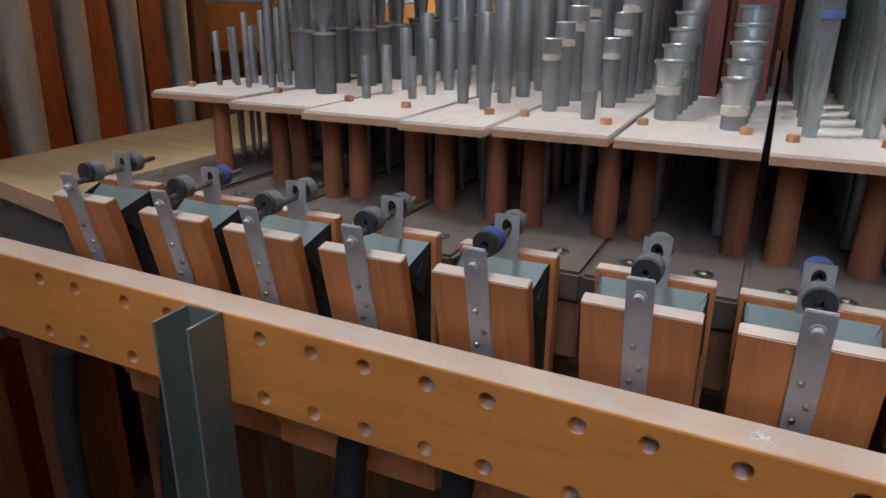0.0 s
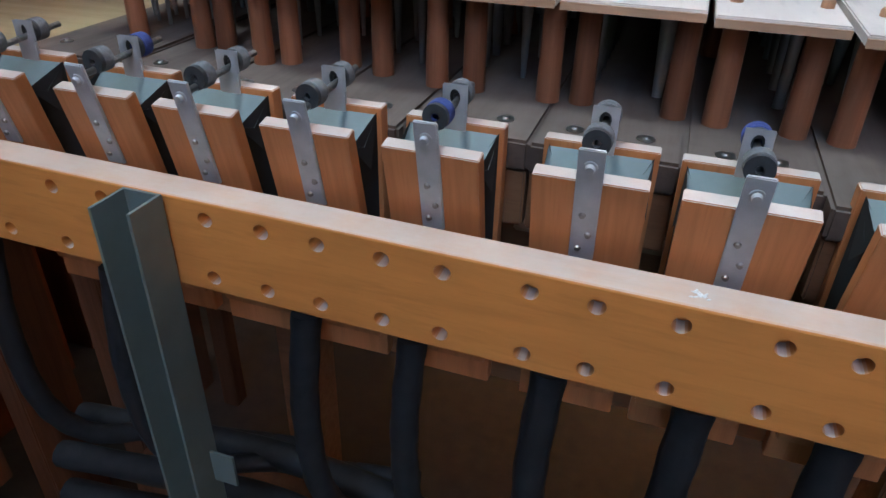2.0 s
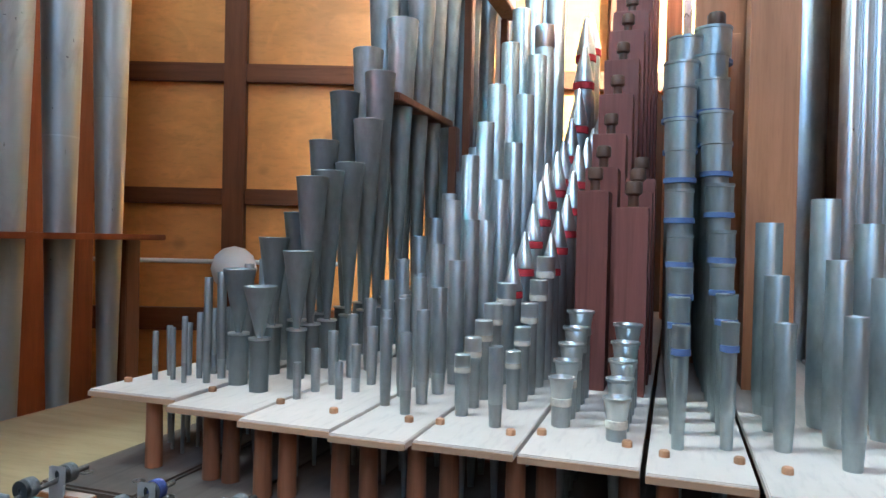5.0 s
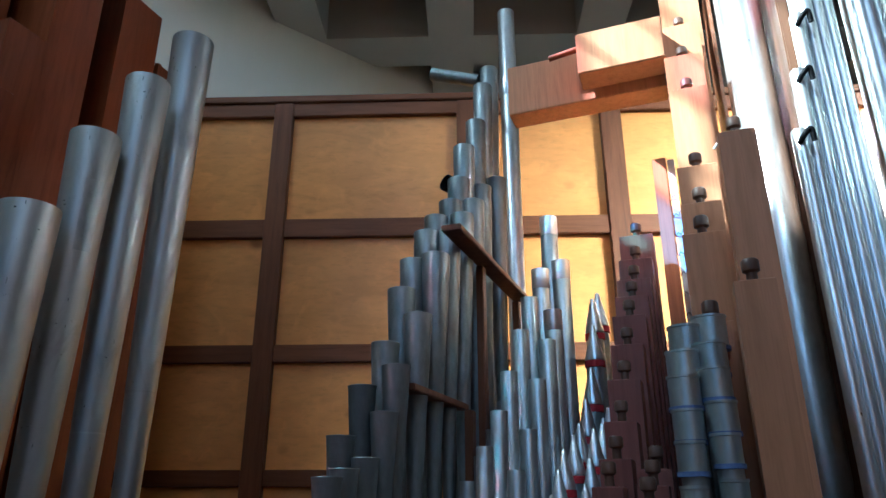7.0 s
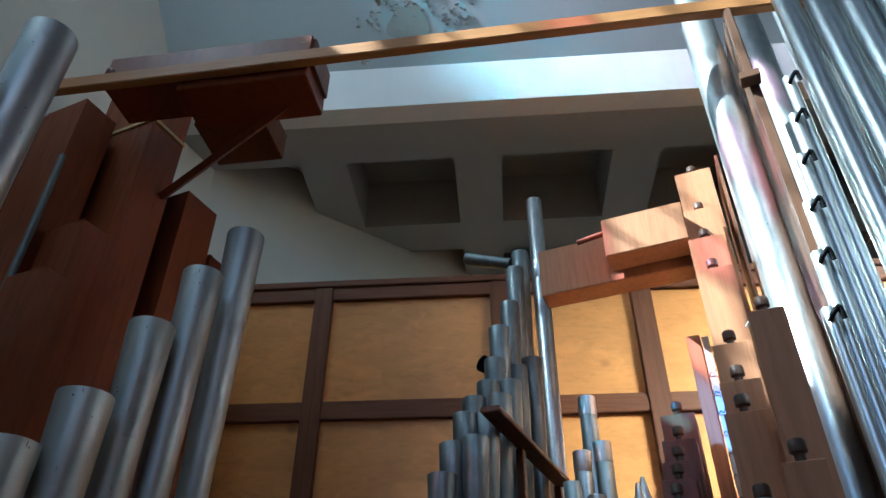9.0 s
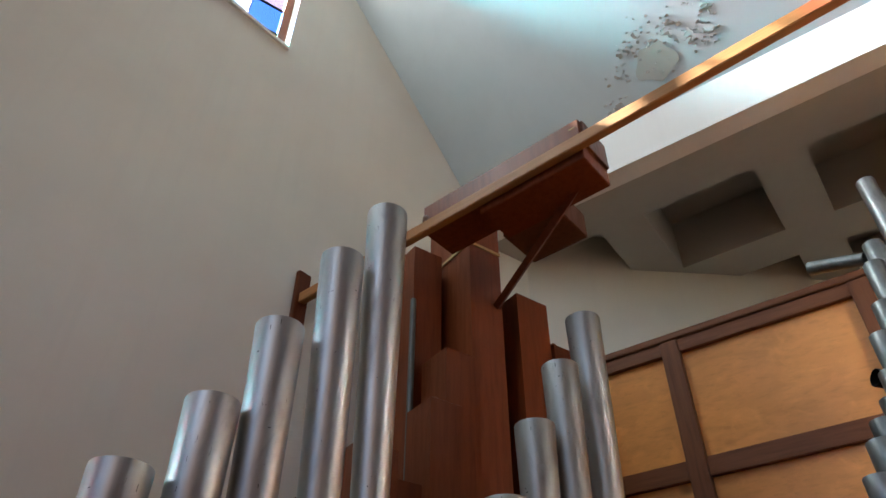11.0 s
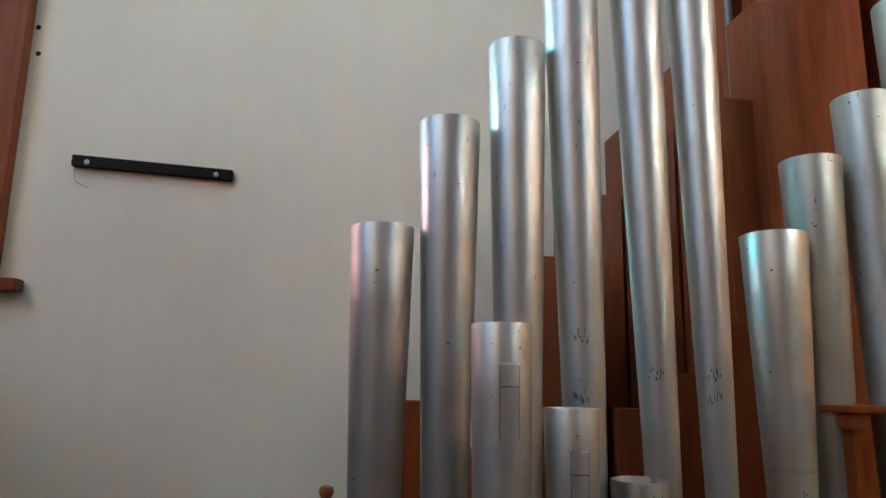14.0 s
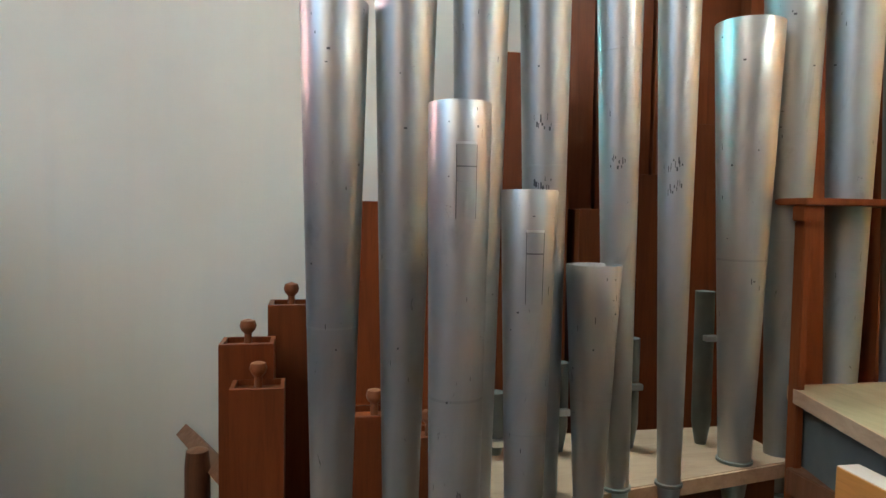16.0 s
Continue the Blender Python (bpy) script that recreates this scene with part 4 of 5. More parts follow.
# mitred reed lying over, and the tallest bright pipe with a mitred joint
thing("mitred_pipe", turn([(0.024, 0), (0.026, 0.20), (0.0245, 0.201), (0.023, 0.15)], 18, along((-0.60, 2.05, 3.20), (-0.82, 2.04, 3.285))), M_REED, "dark grey mitred pipe end leaning over the reeds", "organ pipe", smooth=40)
thing("mitred_pipe", turn([(0.0, 0.0), (0.024, 0.0), (0.027, 0.05), (0.0255, 0.051), (0.024, 0.012), (0, 0.012)], 18, along((-0.58, 1.74, 2.60), (-0.63, 1.66, 2.62))), M_BLACK, "small dark mitred pipe end among the reeds", "organ pipe", smooth=40)
tallp = flue(-0.52, 2.20, 3.61, 0.035, M_TIN, "tallest bright tin pipe behind the reeds", "", 24, r0=0.030)
part("joint", turn([(0.036, 1.9), (0.042, 1.94), (0.036, 1.98)], 20), M_TIN, tallp, "soldered bulging joint", 50)

# slender principal
R3Z = [(0.74, 1.445), (1.0, 1.53), (1.3, 1.67), (1.6, 1.86), (1.9, 2.10), (2.15, 2.35)]
for c, x in enumerate((-0.434, -0.384)):
    for k in range(17):
        y = 0.738 + 0.022 * c + (0.045 + 0.0028 * k) * k
        if y < 2.2:
            flue(x, y, lerp(R3Z, y) * rnd.uniform(0.997, 1.003), 0.0055 + 0.0012 * k, M_LEAD, "slender grey metal pipe in a graded rank", "slender principal pipes", 12, lean=0.5)
R4Z = [(0.72, 1.50), (0.81, 1.534), (0.9, 1.57), (1.0, 1.65), (1.064, 1.722), (1.146, 1.794), (1.261, 1.88), (1.353, 1.985), (1.514, 2.144), (1.628, 2.238), (1.721, 2.352), (1.811, 2.532), (1.9, 2.6)]
for c, x in enumerate((-0.314, -0.274)):
    for k in range(15):
        y = 0.722 + 0.03 * (1 - c) + (0.055 + 0.0035 * k) * k
        if y < 1.85:
            flue(x, y, lerp(R4Z, y) - (0.09 if c and y > 1 else 0.0), 0.0075 + 0.0016 * k, M_BLUEMETAL if k > 4 else M_LEAD, "grey metal principal pipe in a graded rank", "principal pipes", 14, lean=0.4, tuner=(k > 9))

# chimney flutes: capped trebles, then cone-topped pipes with red bands
CONE = [(0.74, 1.475), (0.93, 1.538), (0.975, 1.566), (1.035, 1.609), (1.079, 1.63), (1.187, 1.707), (1.31, 1.773), (1.54, 1.864), (1.60, 1.926), (1.72, 2.036), (1.82, 2.188), (1.97, 2.30)]
CONE_B = [(0.80, 1.475), (1.005, 1.589), (1.122, 1.661), (1.263, 1.73), (1.362, 1.817), (1.6, 1.87), (1.9, 2.05)]


def capped(x, y, top, r, k, band):
    h = top - TOE_Z
    cone = k > 4
    hc = min(4.2 * r, 0.35 * (h - 0.1)) if cone else 1.3 * r
    ob = thing("flute_pipe", turn([(0.0, 0), (0.004, 0), (r * 0.95, 0.115), (r, 0.118), (r, h - hc - 0.002), (0, h - hc - 0.002)], 18), M_LEAD if not cone else M_BLUEMETAL,
               "grey flute pipe with a pointed metal cone top" if cone else "grey stopped flute pipe with a metal cap", "organ pipe", "flute rank", smooth=40, at=pose(x, y, TOE_Z, rnd.uniform(-0.6, 0.6), rnd.uniform(-0.6, 0.6), 0))
    if cone:
        part("cone", turn([(r * 1.08, h - hc), (r * 1.08, h - hc + 0.25 * r), (r * 0.22, h - 0.004), (0.0, h)], 18), M_TIN, ob, "bright metal cone", 35)
        part("band", turn([(r * 1.0, h - hc - 0.85 * r), (r * 1.14, h - hc - 0.8 * r), (r * 1.14, h - hc - 0.1 * r), (r, h - hc - 0.05 * r)], 18), band, ob, "red band", 35)
    else:
        part("cap", turn([(r * 1.12, h - hc - 0.6 * r), (r * 1.12, h - 0.001), (r * 1.02, h), (0, h)], 18), M_TIN, ob, "metal cap", 35)
        part("band", turn([(r * 1.0, h - hc - 1.3 * r), (r * 1.16, h - hc - 1.25 * r), (r * 1.16, h - hc - 0.55 * r), (r, h - hc - 0.5 * r)], 18), M_BAND_BUFF, ob, "buff band", 35)
    return ob


for c, (x, yo) in enumerate(((-0.207, 0.742), (-0.156, 0.80))):
    for k in range(17):
        y = yo + (0.044 + 0.0022 * k) * k
        if y < 2.1:
            capped(x, y, lerp(CONE_B if c else CONE, y), 0.0088 + 0.0011 * k, k, M_BAND_RED)
flue(-0.158, 0.716, 1.495, 0.0085, M_LEAD, "small grey treble pipe leaning over", "", 12, lean=3.5)

# wide-scaled pipes with bright flared cups
for c, (x, yo) in enumerate(((-0.086, 0.742), (-0.020, 0.708))):
    for k in range(5):
        y = yo + 0.041 * k
        top = RACK_Z + 0.058 + 0.0125 * k + 0.0008 * k * k - 0.011 * c
        r = 0.0112 + 0.0006 * k
        ob = thing("cup_pipe", turn([(0.0, 0), (0.005, 0), (r * 0.9, 0.10), (r, 0.105), (r, top - TOE_Z - 0.02), (0, top - TOE_Z - 0.02)], 18), M_LEAD, "short grey pipe with a bright wide cap", "organ pipe", "capped trebles", smooth=40, at=pose(x, y, TOE_Z))
        h = top - TOE_Z
        part("cup", turn([(r * 1.02, h - 0.024), (r * 1.25, h - 0.004), (r * 1.42, h - 0.003), (r * 1.42, h), (r * 1.2, h), (r * 1.1, h - 0.004), (0, h - 0.005)], 20), M_TIN, ob, "bright flared cap", 35)
        part("band", turn([(r, h - 0.034), (r * 1.1, h - 0.033), (r * 1.1, h - 0.025), (r, h - 0.024)], 18), M_BAND_BUFF if k < 2 else M_TIN, ob, "", 35)

# canister-capped pipes with blue felt bands
for c, (x, yo) in enumerate(((0.043, 0.700), (0.092, 0.718))):
    for k in range(10):
        y = yo + 0.06 * k
        h = RACK_Z - TOE_Z + (0.131, 0.156, 0.188, 0.229, 0.292, 0.356, 0.409, 0.471, 0.525, 0.585)[k] * (1 + 0.03 * c)
        r = 0.0076 + 0.0020 * k
        hc = 0.026 + 0.0038 * k
        ob = thing("canister_pipe", turn([(0.0, 0), (0.005, 0), (r * 0.9, 0.135), (r * 1.0, 0.138), (r, h - hc), (0, h - hc)], 20), M_BLUEMETAL, "blue-grey stopped pipe with a canister cap", "organ pipe", "canister rank", smooth=40, at=pose(x, y, TOE_Z, rnd.uniform(-0.5, 0.5), rnd.uniform(-0.5, 0.5), 0))
        part("canister", turn([(r * 1.04, h - hc), (r * 1.2, h - hc + 0.001), (r * 1.2, h - 0.005), (r * 1.27, h - 0.004), (r * 1.27, h), (r * 1.1, h), (r * 1.05, h - 0.003), (0, h - 0.004)], 20), M_BLUEMETAL, ob, "pale canister cap", 35)
        part("band", turn([(r * 1.0, h - hc - 0.006), (r * 1.32, h - hc - 0.0055), (r * 1.32, h - hc + 0.0015), (r * 1.0, h - hc + 0.002)], 20), M_BAND_BLUE, ob, "blue felt band", 35)

# open diapason at the chest's end
for c, (x, yo) in enumerate(((0.150, 0.735), (0.205, 0.690), (0.262, 0.74), (0.318, 0.69))):
    for k in range(3):
        y = yo + 0.085 * k
        top = RACK_Z + (0.135 + 0.015 * (c % 2)) * 1.35 ** k
        flue(x, y, top, 0.0108 + 0.0028 * k, M_BLUEMETAL, "blue-grey open metal diapason pipe", "diapason pipes", 18, lean=0.3)

# ---- stopped wooden pipes ----


def wood_pipe(x, y, w, d, top, mat, label, group, base=RACK_Z, knob=1.0, rot=0.0, hollow=True, long_stem=False):
    h = top - base
    ob = empty("wooden_pipe", label, "organ pipe", group, pose(x, y, base, 0, 0, rot))
    t = max(0.007, w * 0.1)
    bm, rings = bmesh.new(), []
    for ww, dd, zz in ((w / 2, d / 2, 0), (w / 2, d / 2, h - 0.001), (w / 2 - 0.001, d / 2 - 0.001, h), (w / 2 - t, d / 2 - t, h), (w / 2 - t, d / 2 - t, 0)):
        rings.append([bm.verts.new((sx * ww, sy * dd, zz)) for sx, sy in ((-1, -1), (1, -1), (1, 1), (-1, 1))])
    for k in range(5):
        for j in range(4):
            bm.faces.new((rings[k][j], rings[k][(j + 1) % 4], rings[(k + 1) % 5][(j + 1) % 4], rings[(k + 1) % 5][j]))
    part("pipe_body", bm, mat, ob)
    sink = 0.012 if hollow else -0.001
    part("stopper", bx((-w / 2 + t, -d / 2 + t, h - sink - 0.05), (w / 2 - t, d / 2 - t, h - sink)), mat, ob)
    if knob:
        s = 0.011 * knob
        tall = 1.7 if long_stem else 1.6
        part("knob", turn([(s * 0.55, h - sink), (s * 0.5, h - sink + s * tall), (s * 0.95, h - sink + s * (tall + 0.5)), (s * 1.15, h - sink + s * (tall + 1.1)), (s * 0.95, h - sink + s * (tall + 1.8)), (0, h - sink + s * (tall + 2.1))], 16)
             if long_stem else turn([(s * 0.75, h - sink), (s * 0.7, h - sink + s * 1.6), (s * 1.15, h - sink + s * 1.9), (s * 1.15, h - sink + s * 3.3), (s * 0.9, h - sink + s * 3.6), (0, h - sink + s * 3.6)], 14), M_KNOBDK if mat in (M_MAROON, M_BIGWOOD) else M_KNOB, ob, "turned wooden knob", 40)
    return ob


MAR = [(0.98, 1.69), (1.08, 1.73), (1.2, 1.81), (1.28, 1.88), (1.5, 2.07), (1.78, 2.27), (1.98, 2.48)]
for k in range(10):
    y = 0.985 + 0.105 * k
    wood_pipe(-0.079 + 0.0012 * k, y, 0.045 + 0.0058 * k, 0.058 + 0.003 * k, lerp(MAR, y), M_MAROON, "maroon-stained stopped wooden pipe with turned knob", "maroon wooden pipes", knob=0.9 + 0.04 * k, hollow=False)
for k in range(3):
    wood_pipe(-0.022 + 0.001 * k, 0.965 + 0.09 * k, 0.044 + 0.002 * k, 0.055, 1.667 + 0.028 * k, M_MAROON, "maroon-stained stopped wooden pipe with turned knob", "maroon wooden pipes", knob=0.95, hollow=False)
for x, y, w, z in ((0.1, 1.316, 0.078, 2.035), (0.108, 1.407, 0.087, 2.254), (0.115, 1.498, 0.091, 2.362), (0.12, 1.601, 0.095, 2.506), (0.128, 1.703, 0.1, 2.795), (0.131, 1.806, 0.107, 2.974), (0.137, 1.909, 0.114, 3.159), (0.148, 2.011, 0.125, 3.407)):
    wood_pipe(x, y, w, 0.084, z - 0.038, M_BIGWOOD, "large pale fir stopped wooden pipe with knob", "large wooden pipes", knob=1.3, hollow=False)
for x, y, w, z in ((0.168, 1.095, 0.064, 2.045), (0.191, 1.24, 0.07, 2.395)):
    wood_pipe(x, y, w, 0.078, z - 0.035, M_BIGWOOD, "large pale fir stopped wooden pipe with knob", "large wooden pipes", knob=1.15, hollow=False)
# mitred bass pipe: two horizontal lengths
mit = thing("mitred_wooden_pipe", bx((-0.1836, 1.7774, 2.9542), (0.0843, 1.88, 3.1047), 0.003), M_BIGWOOD, "pale fir mitred wooden pipe laid over the ranks", "organ pipe")
part("lower_length", bx((-0.4458, 1.9028, 2.9303), (0.0751, 1.9997, 3.1241), 0.003), M_BIGWOOD, mit, "reddish lower length")
part("stopper_handle", rod((-0.284, 1.8401, 3.0785), (-0.1814, 1.8287, 3.0842), 0.010), M_KNOB, mit, "", 40)
thing("chest_upright", bx((-0.0012, 2.0111, RACK_Z), (0.0421, 2.0567, 2.7308), 0.003), M_BIGWOOD, "brown timber upright behind the wooden pipes", "post")
# wire and cable strip behind the wooden pipes
thing("cable_strip", bx((0.0455, 2.0111, RACK_Z), (0.0672, 2.0191, 2.7194), 0.001), M_CHALK, "pale strip with tied wiring behind wooden pipes", "wiring")
for k in range(12):
    z = 1.876 + 0.064 * k
    thing("wire_tie", sweep([(0.0455, 2.0101, z), (0.0523, 2.0031, z + 0.01), (0.0603, 2.0031, z + 0.003), (0.0672, 2.0101, z + 0.022)], 0.0018, 6), M_SCREW, "bent wire tie on the pale strip", "wire", "wire ties")
# sideways taps on the wooden pipes
for x, y, z in ((0.1606, 1.4639, 2.4572),):
    thing("wire_hook", sweep([(x, y, z), (x + 0.015, y - 0.01, z + 0.012), (x + 0.03, y - 0.012, z), (x + 0.032, y - 0.012, z - 0.12)], 0.003, 8), M_STEEL, "small steel hook on a wooden pipe", "hook", smooth=50)

# ---- tall metal pipes at the bright side ----
TALL = "tall bright tin pipe reaching above the chest"
for x, y, r, top in ((0.264, 1.43, 0.048, 3.75), (0.300, 1.85, 0.055, 4.00), (0.454, 1.20, 0.030, 3.50), (0.516, 1.18, 0.031, 3.50), (0.578, 1.16, 0.032, 3.50), (0.640, 1.14, 0.033, 3.50), (0.702, 1.12, 0.034, 3.50), (0.514, 1.45, 0.037, 3.70), (0.594, 1.41, 0.037, 3.70), (0.674, 1.37, 0.037, 3.70), (0.754, 1.33, 0.037, 3.70), (0.460, 1.75, 0.045, 3.90), (0.600, 1.65, 0.045, 3.80)):
    flue(x, y, min(top, roof_z(x, y) - 0.1), r, M_TIN, TALL, "tall tin pipes", 28, foot=0.30, r0=r * 0.92)
# slim pipes of rising height, each tied at its top by a felt-covered hook
for k in range(6):
    x, y, top = 0.298 + 0.0212 * k, 1.20 + 0.012 * k, 2.333 + 0.1364 * k
    slim = flue(x, y, top, 0.0145, M_TIN, "slim bright tin pipe hooked to the rack", "slim tin pipes", 18, foot=0.2)
    inv = slim.matrix_basis.to_3x3().inverted().to_4x4()
    h = top - TOE_Z
    part("pipe_hook", sweep([(-0.004, -0.012, h - 0.03), (0.004, -0.026, h - 0.022), (0.016, -0.028, h - 0.012), (0.020, -0.022, h - 0.035)], 0.0055, 8), M_BLACK, slim, "black felt-covered hook", 50, at=inv)
upright = thing("rack_upright", bx((0.322, 1.30, RACK_Z), (0.345, 1.62, 3.40), 0.003), M_DIMWOOD, "nearly black wooden rack board between the tall tin pipes", "post")
part("ledge", bx((0.300, 1.26, 3.06), (0.350, 1.2995, 3.085), 0.002), M_DIMWOOD, upright, "small dark ledge")
# added dark sheet: stands in for the shade seen between the pipes
thing("gap_blind", bx((-0.10, 2.26, 0.9), (0.80, 2.275, 2.1), 0.002), M_DIMWOOD, "dark board added behind the chest to stand in for shade between pipes", "board")
# added light block: keeps the east fill off the low pipes
thing("side_board", bx((0.222, 1.50, RACK_Z), (0.232, 2.06, 2.3)), M_DIMWOOD, "dark board added beside the large wooden pipes to block low east light", "board")
thing("dark_panel", bx((0.235, 1.95, RACK_Z), (0.245, 2.24, 3.4)), M_DARK, "dark wooden board behind the tall pipes", "board")

# ---- resonators along the side wall ----
ZN = "tall dented zinc resonator pipe tapering to its foot"


def resonator(x, y, base, top, rb, rt, label, group, marks=(), lean=(0, 0), slots=False, mat=M_ZINC, patch=False):
    h = top - base
    knee = min(0.85, 1 - 0.12 / max(h, 0.2))
    prof = [(rb * 0.55, -0.10), (rb, 0.0), (rb + (rt - rb) * 0.5, h * 0.5), (rb + (rt - rb) * knee, h * knee), (rt, h - 0.002), (rt - 0.0007, h), (rt - 0.0014, h - 0.002), (rb + (rt - rb) * 0.6 - 0.002, h * 0.6)]
    ob = thing("resonator_pipe", turn(prof, 32), mat, label, "organ pipe", group, smooth=50, at=pose(x, y, base, lean[0], lean[1], 0) @ pose(0, 0, 0, 0, 0, rnd.uniform(0, 360)))
    inv = ob.matrix_basis.inverted()
    part("foot_ring", turn([(rb + 0.001, 0.0), (rb + 0.004, 0.001), (rb + 0.004, 0.006), (rb, 0.007)], 24), M_DUCT, ob, "", 50)
    part("seam", turn([(rb + (rt - rb) * 0.47 + 0.0001, h * 0.47 - 0.002), (rb + (rt - rb) * 0.47 + 0.0004, h * 0.47), (rb + (rt - rb) * 0.47 + 0.0001, h * 0.47 + 0.002)], 32), mat, ob, "soldered seam", 50)

    def r_at(z):
        return rb + (rt - rb) * z / h

    def curved(name, ang, z0, z1, half, off, m, lab):
        bm, n = bmesh.new(), 7
        rows = []
        for z in (z0, z1):
            r = r_at(z) + off
            rows.append([bm.verts.new((r * math.cos(ang + half * (2 * k / (n - 1) - 1)), r * math.sin(ang + half * (2 * k / (n - 1) - 1)), z)) for k in range(n)])
        for k in range(n - 1):
            bm.faces.new((rows[0][k], rows[0][k + 1], rows[1][k + 1], rows[1][k]))
        o = part(name, bm, m, ob, lab, 50)
        return o

    view = math.atan2(-0.26 - y, 0.06 - x) - ob.matrix_basis.to_euler().z
    for k in range(11):
        z = h * (1 - 0.7 * rnd.random() ** 1.6) - 0.014
        flat = rnd.random() < 0.5
        curved("scuff", view + rnd.uniform(-1.1, 1.1), z, z + (rnd.uniform(0.0015, 0.004) if flat else rnd.uniform(0.004, 0.013)), rnd.uniform(0.02, 0.06) if flat else rnd.uniform(0.008, 0.018), 0.0005, M_INK, "black ink scuff")
    if slots:
        za = h - 0.16
        curved("slot_tongue", view + 0.25, za, za + 0.10, 0.30, 0.0015, mat, "cut tuning tongue")
        curved("slot_edge", view + 0.25, za + 0.1005, za + 0.104, 0.31, 0.0018, M_BRIGHT, "bright cut edge")
        curved("slot_line", view + 0.25, za + 0.07, za + 0.0715, 0.30, 0.0022, M_INK, "dark slit")
        curved("slot_line", view - 0.06, za, za + 0.10, 0.012, 0.0022, M_INK, "dark slit")
        curved("slot_line", view + 0.56, za, za + 0.10, 0.012, 0.0022, M_INK, "dark slit")
    if patch:
        curved("patch", view + 0.35, h - 0.30, h - 0.13, 0.36, 0.0012, M_LEAD, "dull soldered patch over a tuning slot")
    for z in marks:
        # an inked mark that cannot be read: short bars
        for j in range(9):
            zz = z - base + rnd.uniform(-0.010, 0.010)
            curved("ink_mark", view - 0.42 + 0.09 * j + rnd.uniform(-0.03, 0.03), zz, zz + rnd.uniform(0.003, 0.013), rnd.uniform(0.008, 0.045), 0.0006, M_INK, "black inked bar")
    return ob


TB = 1.10
for x, y, top, rb, rt, mk in ((-1.10, -0.200, 1.897, 0.029, 0.0535, ()), (-1.10, -0.088, 2.09, 0.026, 0.0535, ()), (-1.10, 0.034, 2.245, 0.026, 0.052, ()), (-1.10, 0.156, 2.45, 0.024, 0.052, (1.62, 1.72)),
                              (-1.10, 0.290, 2.695, 0.022, 0.053, (1.66,)), (-1.10, 0.390, 2.90, 0.02, 0.054, (1.66, 1.62))):
    resonator(x, y, TB if y > 0.2 else 0.95, top, rb, rt, ZN, "zinc resonators by the wall", mk, lean=({2.45: 0.76, 2.695: 1.1, 2.90: 0.5}.get(top, 0.0), 0))
for x, y, top, rb, rt, sl in ((-0.95, -0.030, 1.728, 0.034, 0.045, True), (-0.95, 0.074, 1.61, 0.022, 0.041, True), (-1.06, 0.222, 1.495, 0.0234, 0.0457, False)):
    resonator(x, y, 1.08 if y > 0.15 else 0.95, top, rb, rt, "short zinc resonator pipe with cut tuning slot" if sl else "short plain zinc resonator pipe", "short zinc resonators", slots=sl)
resonator(-1.19, 0.578, TB, 1.94, 0.030, 0.063, "tall dull zinc resonator pipe tapering to its foot", "zinc resonators by the wall")
for x, y, top, rt in ((-1.22, 0.695, 2.11, 0.060), (-1.20, 0.815, 2.25, 0.060), (-1.21, 0.945, 2.49, 0.057), (-1.20, 1.06, 2.71, 0.056), (-1.21, 1.205, 2.945, 0.058)):
    resonator(x, y, 1.02, top, 0.024 if y < 0.9 else 0.016, rt, "large dull zinc pipe standing in a wooden rack", "racked zinc pipes", mat=M_DULLZINC, patch=(0.945 == y))
tb = thing("side_toe_board", quad_slab([(-1.40, 0.03), (-1.04, 0.03), (-1.178, 0.70), (-1.40, 0.70)], TB - 0.028, TB), M_SIDETOE, "pale plywood toe board carrying zinc resonators", "toe board")
part("front_edge", quad_slab([(-1.0395, 0.03), (-1.034, 0.03), (-1.172, 0.703), (-1.1775, 0.70)], TB - 0.028, TB - 0.001), M_EDGE, tb, "brown plywood edge")
thing("side_toe_board", bx((-1.18, -0.75, 0.922), (-0.90, 0.03, 0.95), 0.003), M_SIDETOE, "pale plywood toe board carrying zinc resonators", "toe board")
sc = thing("side_chest", bx((-1.17, -0.73, 0.62), (-0.92, 0.2, 0.9205), 0.004), M_DARK, "dark wooden wind chest under the resonators", "wind chest")
for yp in (-0.6, 0.55):
    part("leg", bx((-1.15, min(yp, 0.1) - 0.05, 0), (-0.95, min(yp, 0.1) + 0.05, 0.62), 0.004), M_DARK, sc)
part("riser", bx((-1.38, 0.21, 0.3), (-1.20, 0.68, TB - 0.029), 0.004), M_DARK, sc)
sb = thing("rear_side_chest", bx((-1.38, 0.705, 0.92), (-1.17, 1.40, 1.02), 0.004), M_DARK, "dark wooden chest under the racked pipes", "wind chest")
part("leg", bx((-1.33, 0.8, 0), (-1.21, 0.9, 0.92), 0.004), M_DARK, sb)
part("leg", bx((-1.33, 1.25, 0), (-1.21, 1.35, 0.92), 0.004), M_DARK, sb)
# rack for the large zinc pipes
rk = empty("pipe_rack", "dark wooden rack bar on posts holding zinc pipes", "rack")
part("rack_bar", bx((-1.215, 0.655, 1.600), (-1.115, 1.285, 1.613), 0.002), M_TOWER, rk)
part("rack_bar", bx((-1.30, 0.655, 1.600), (-1.216, 1.285, 1.613), 0.002), M_TOWER, rk)
part("cleat", bx((-1.16, 0.66, 1.570), (-1.125, 0.70, 1.5995), 0.002), M_TOWER, rk, "orange wooden cleat")
part("post", bx((-1.168, 0.672, 1.02), (-1.140, 0.688, 1.57), 0.002), M_TOWER, rk)
part("post", bx((-1.23, 1.24, 1.02), (-1.19, 1.285, 1.5995), 0.002), M_DARK, rk)

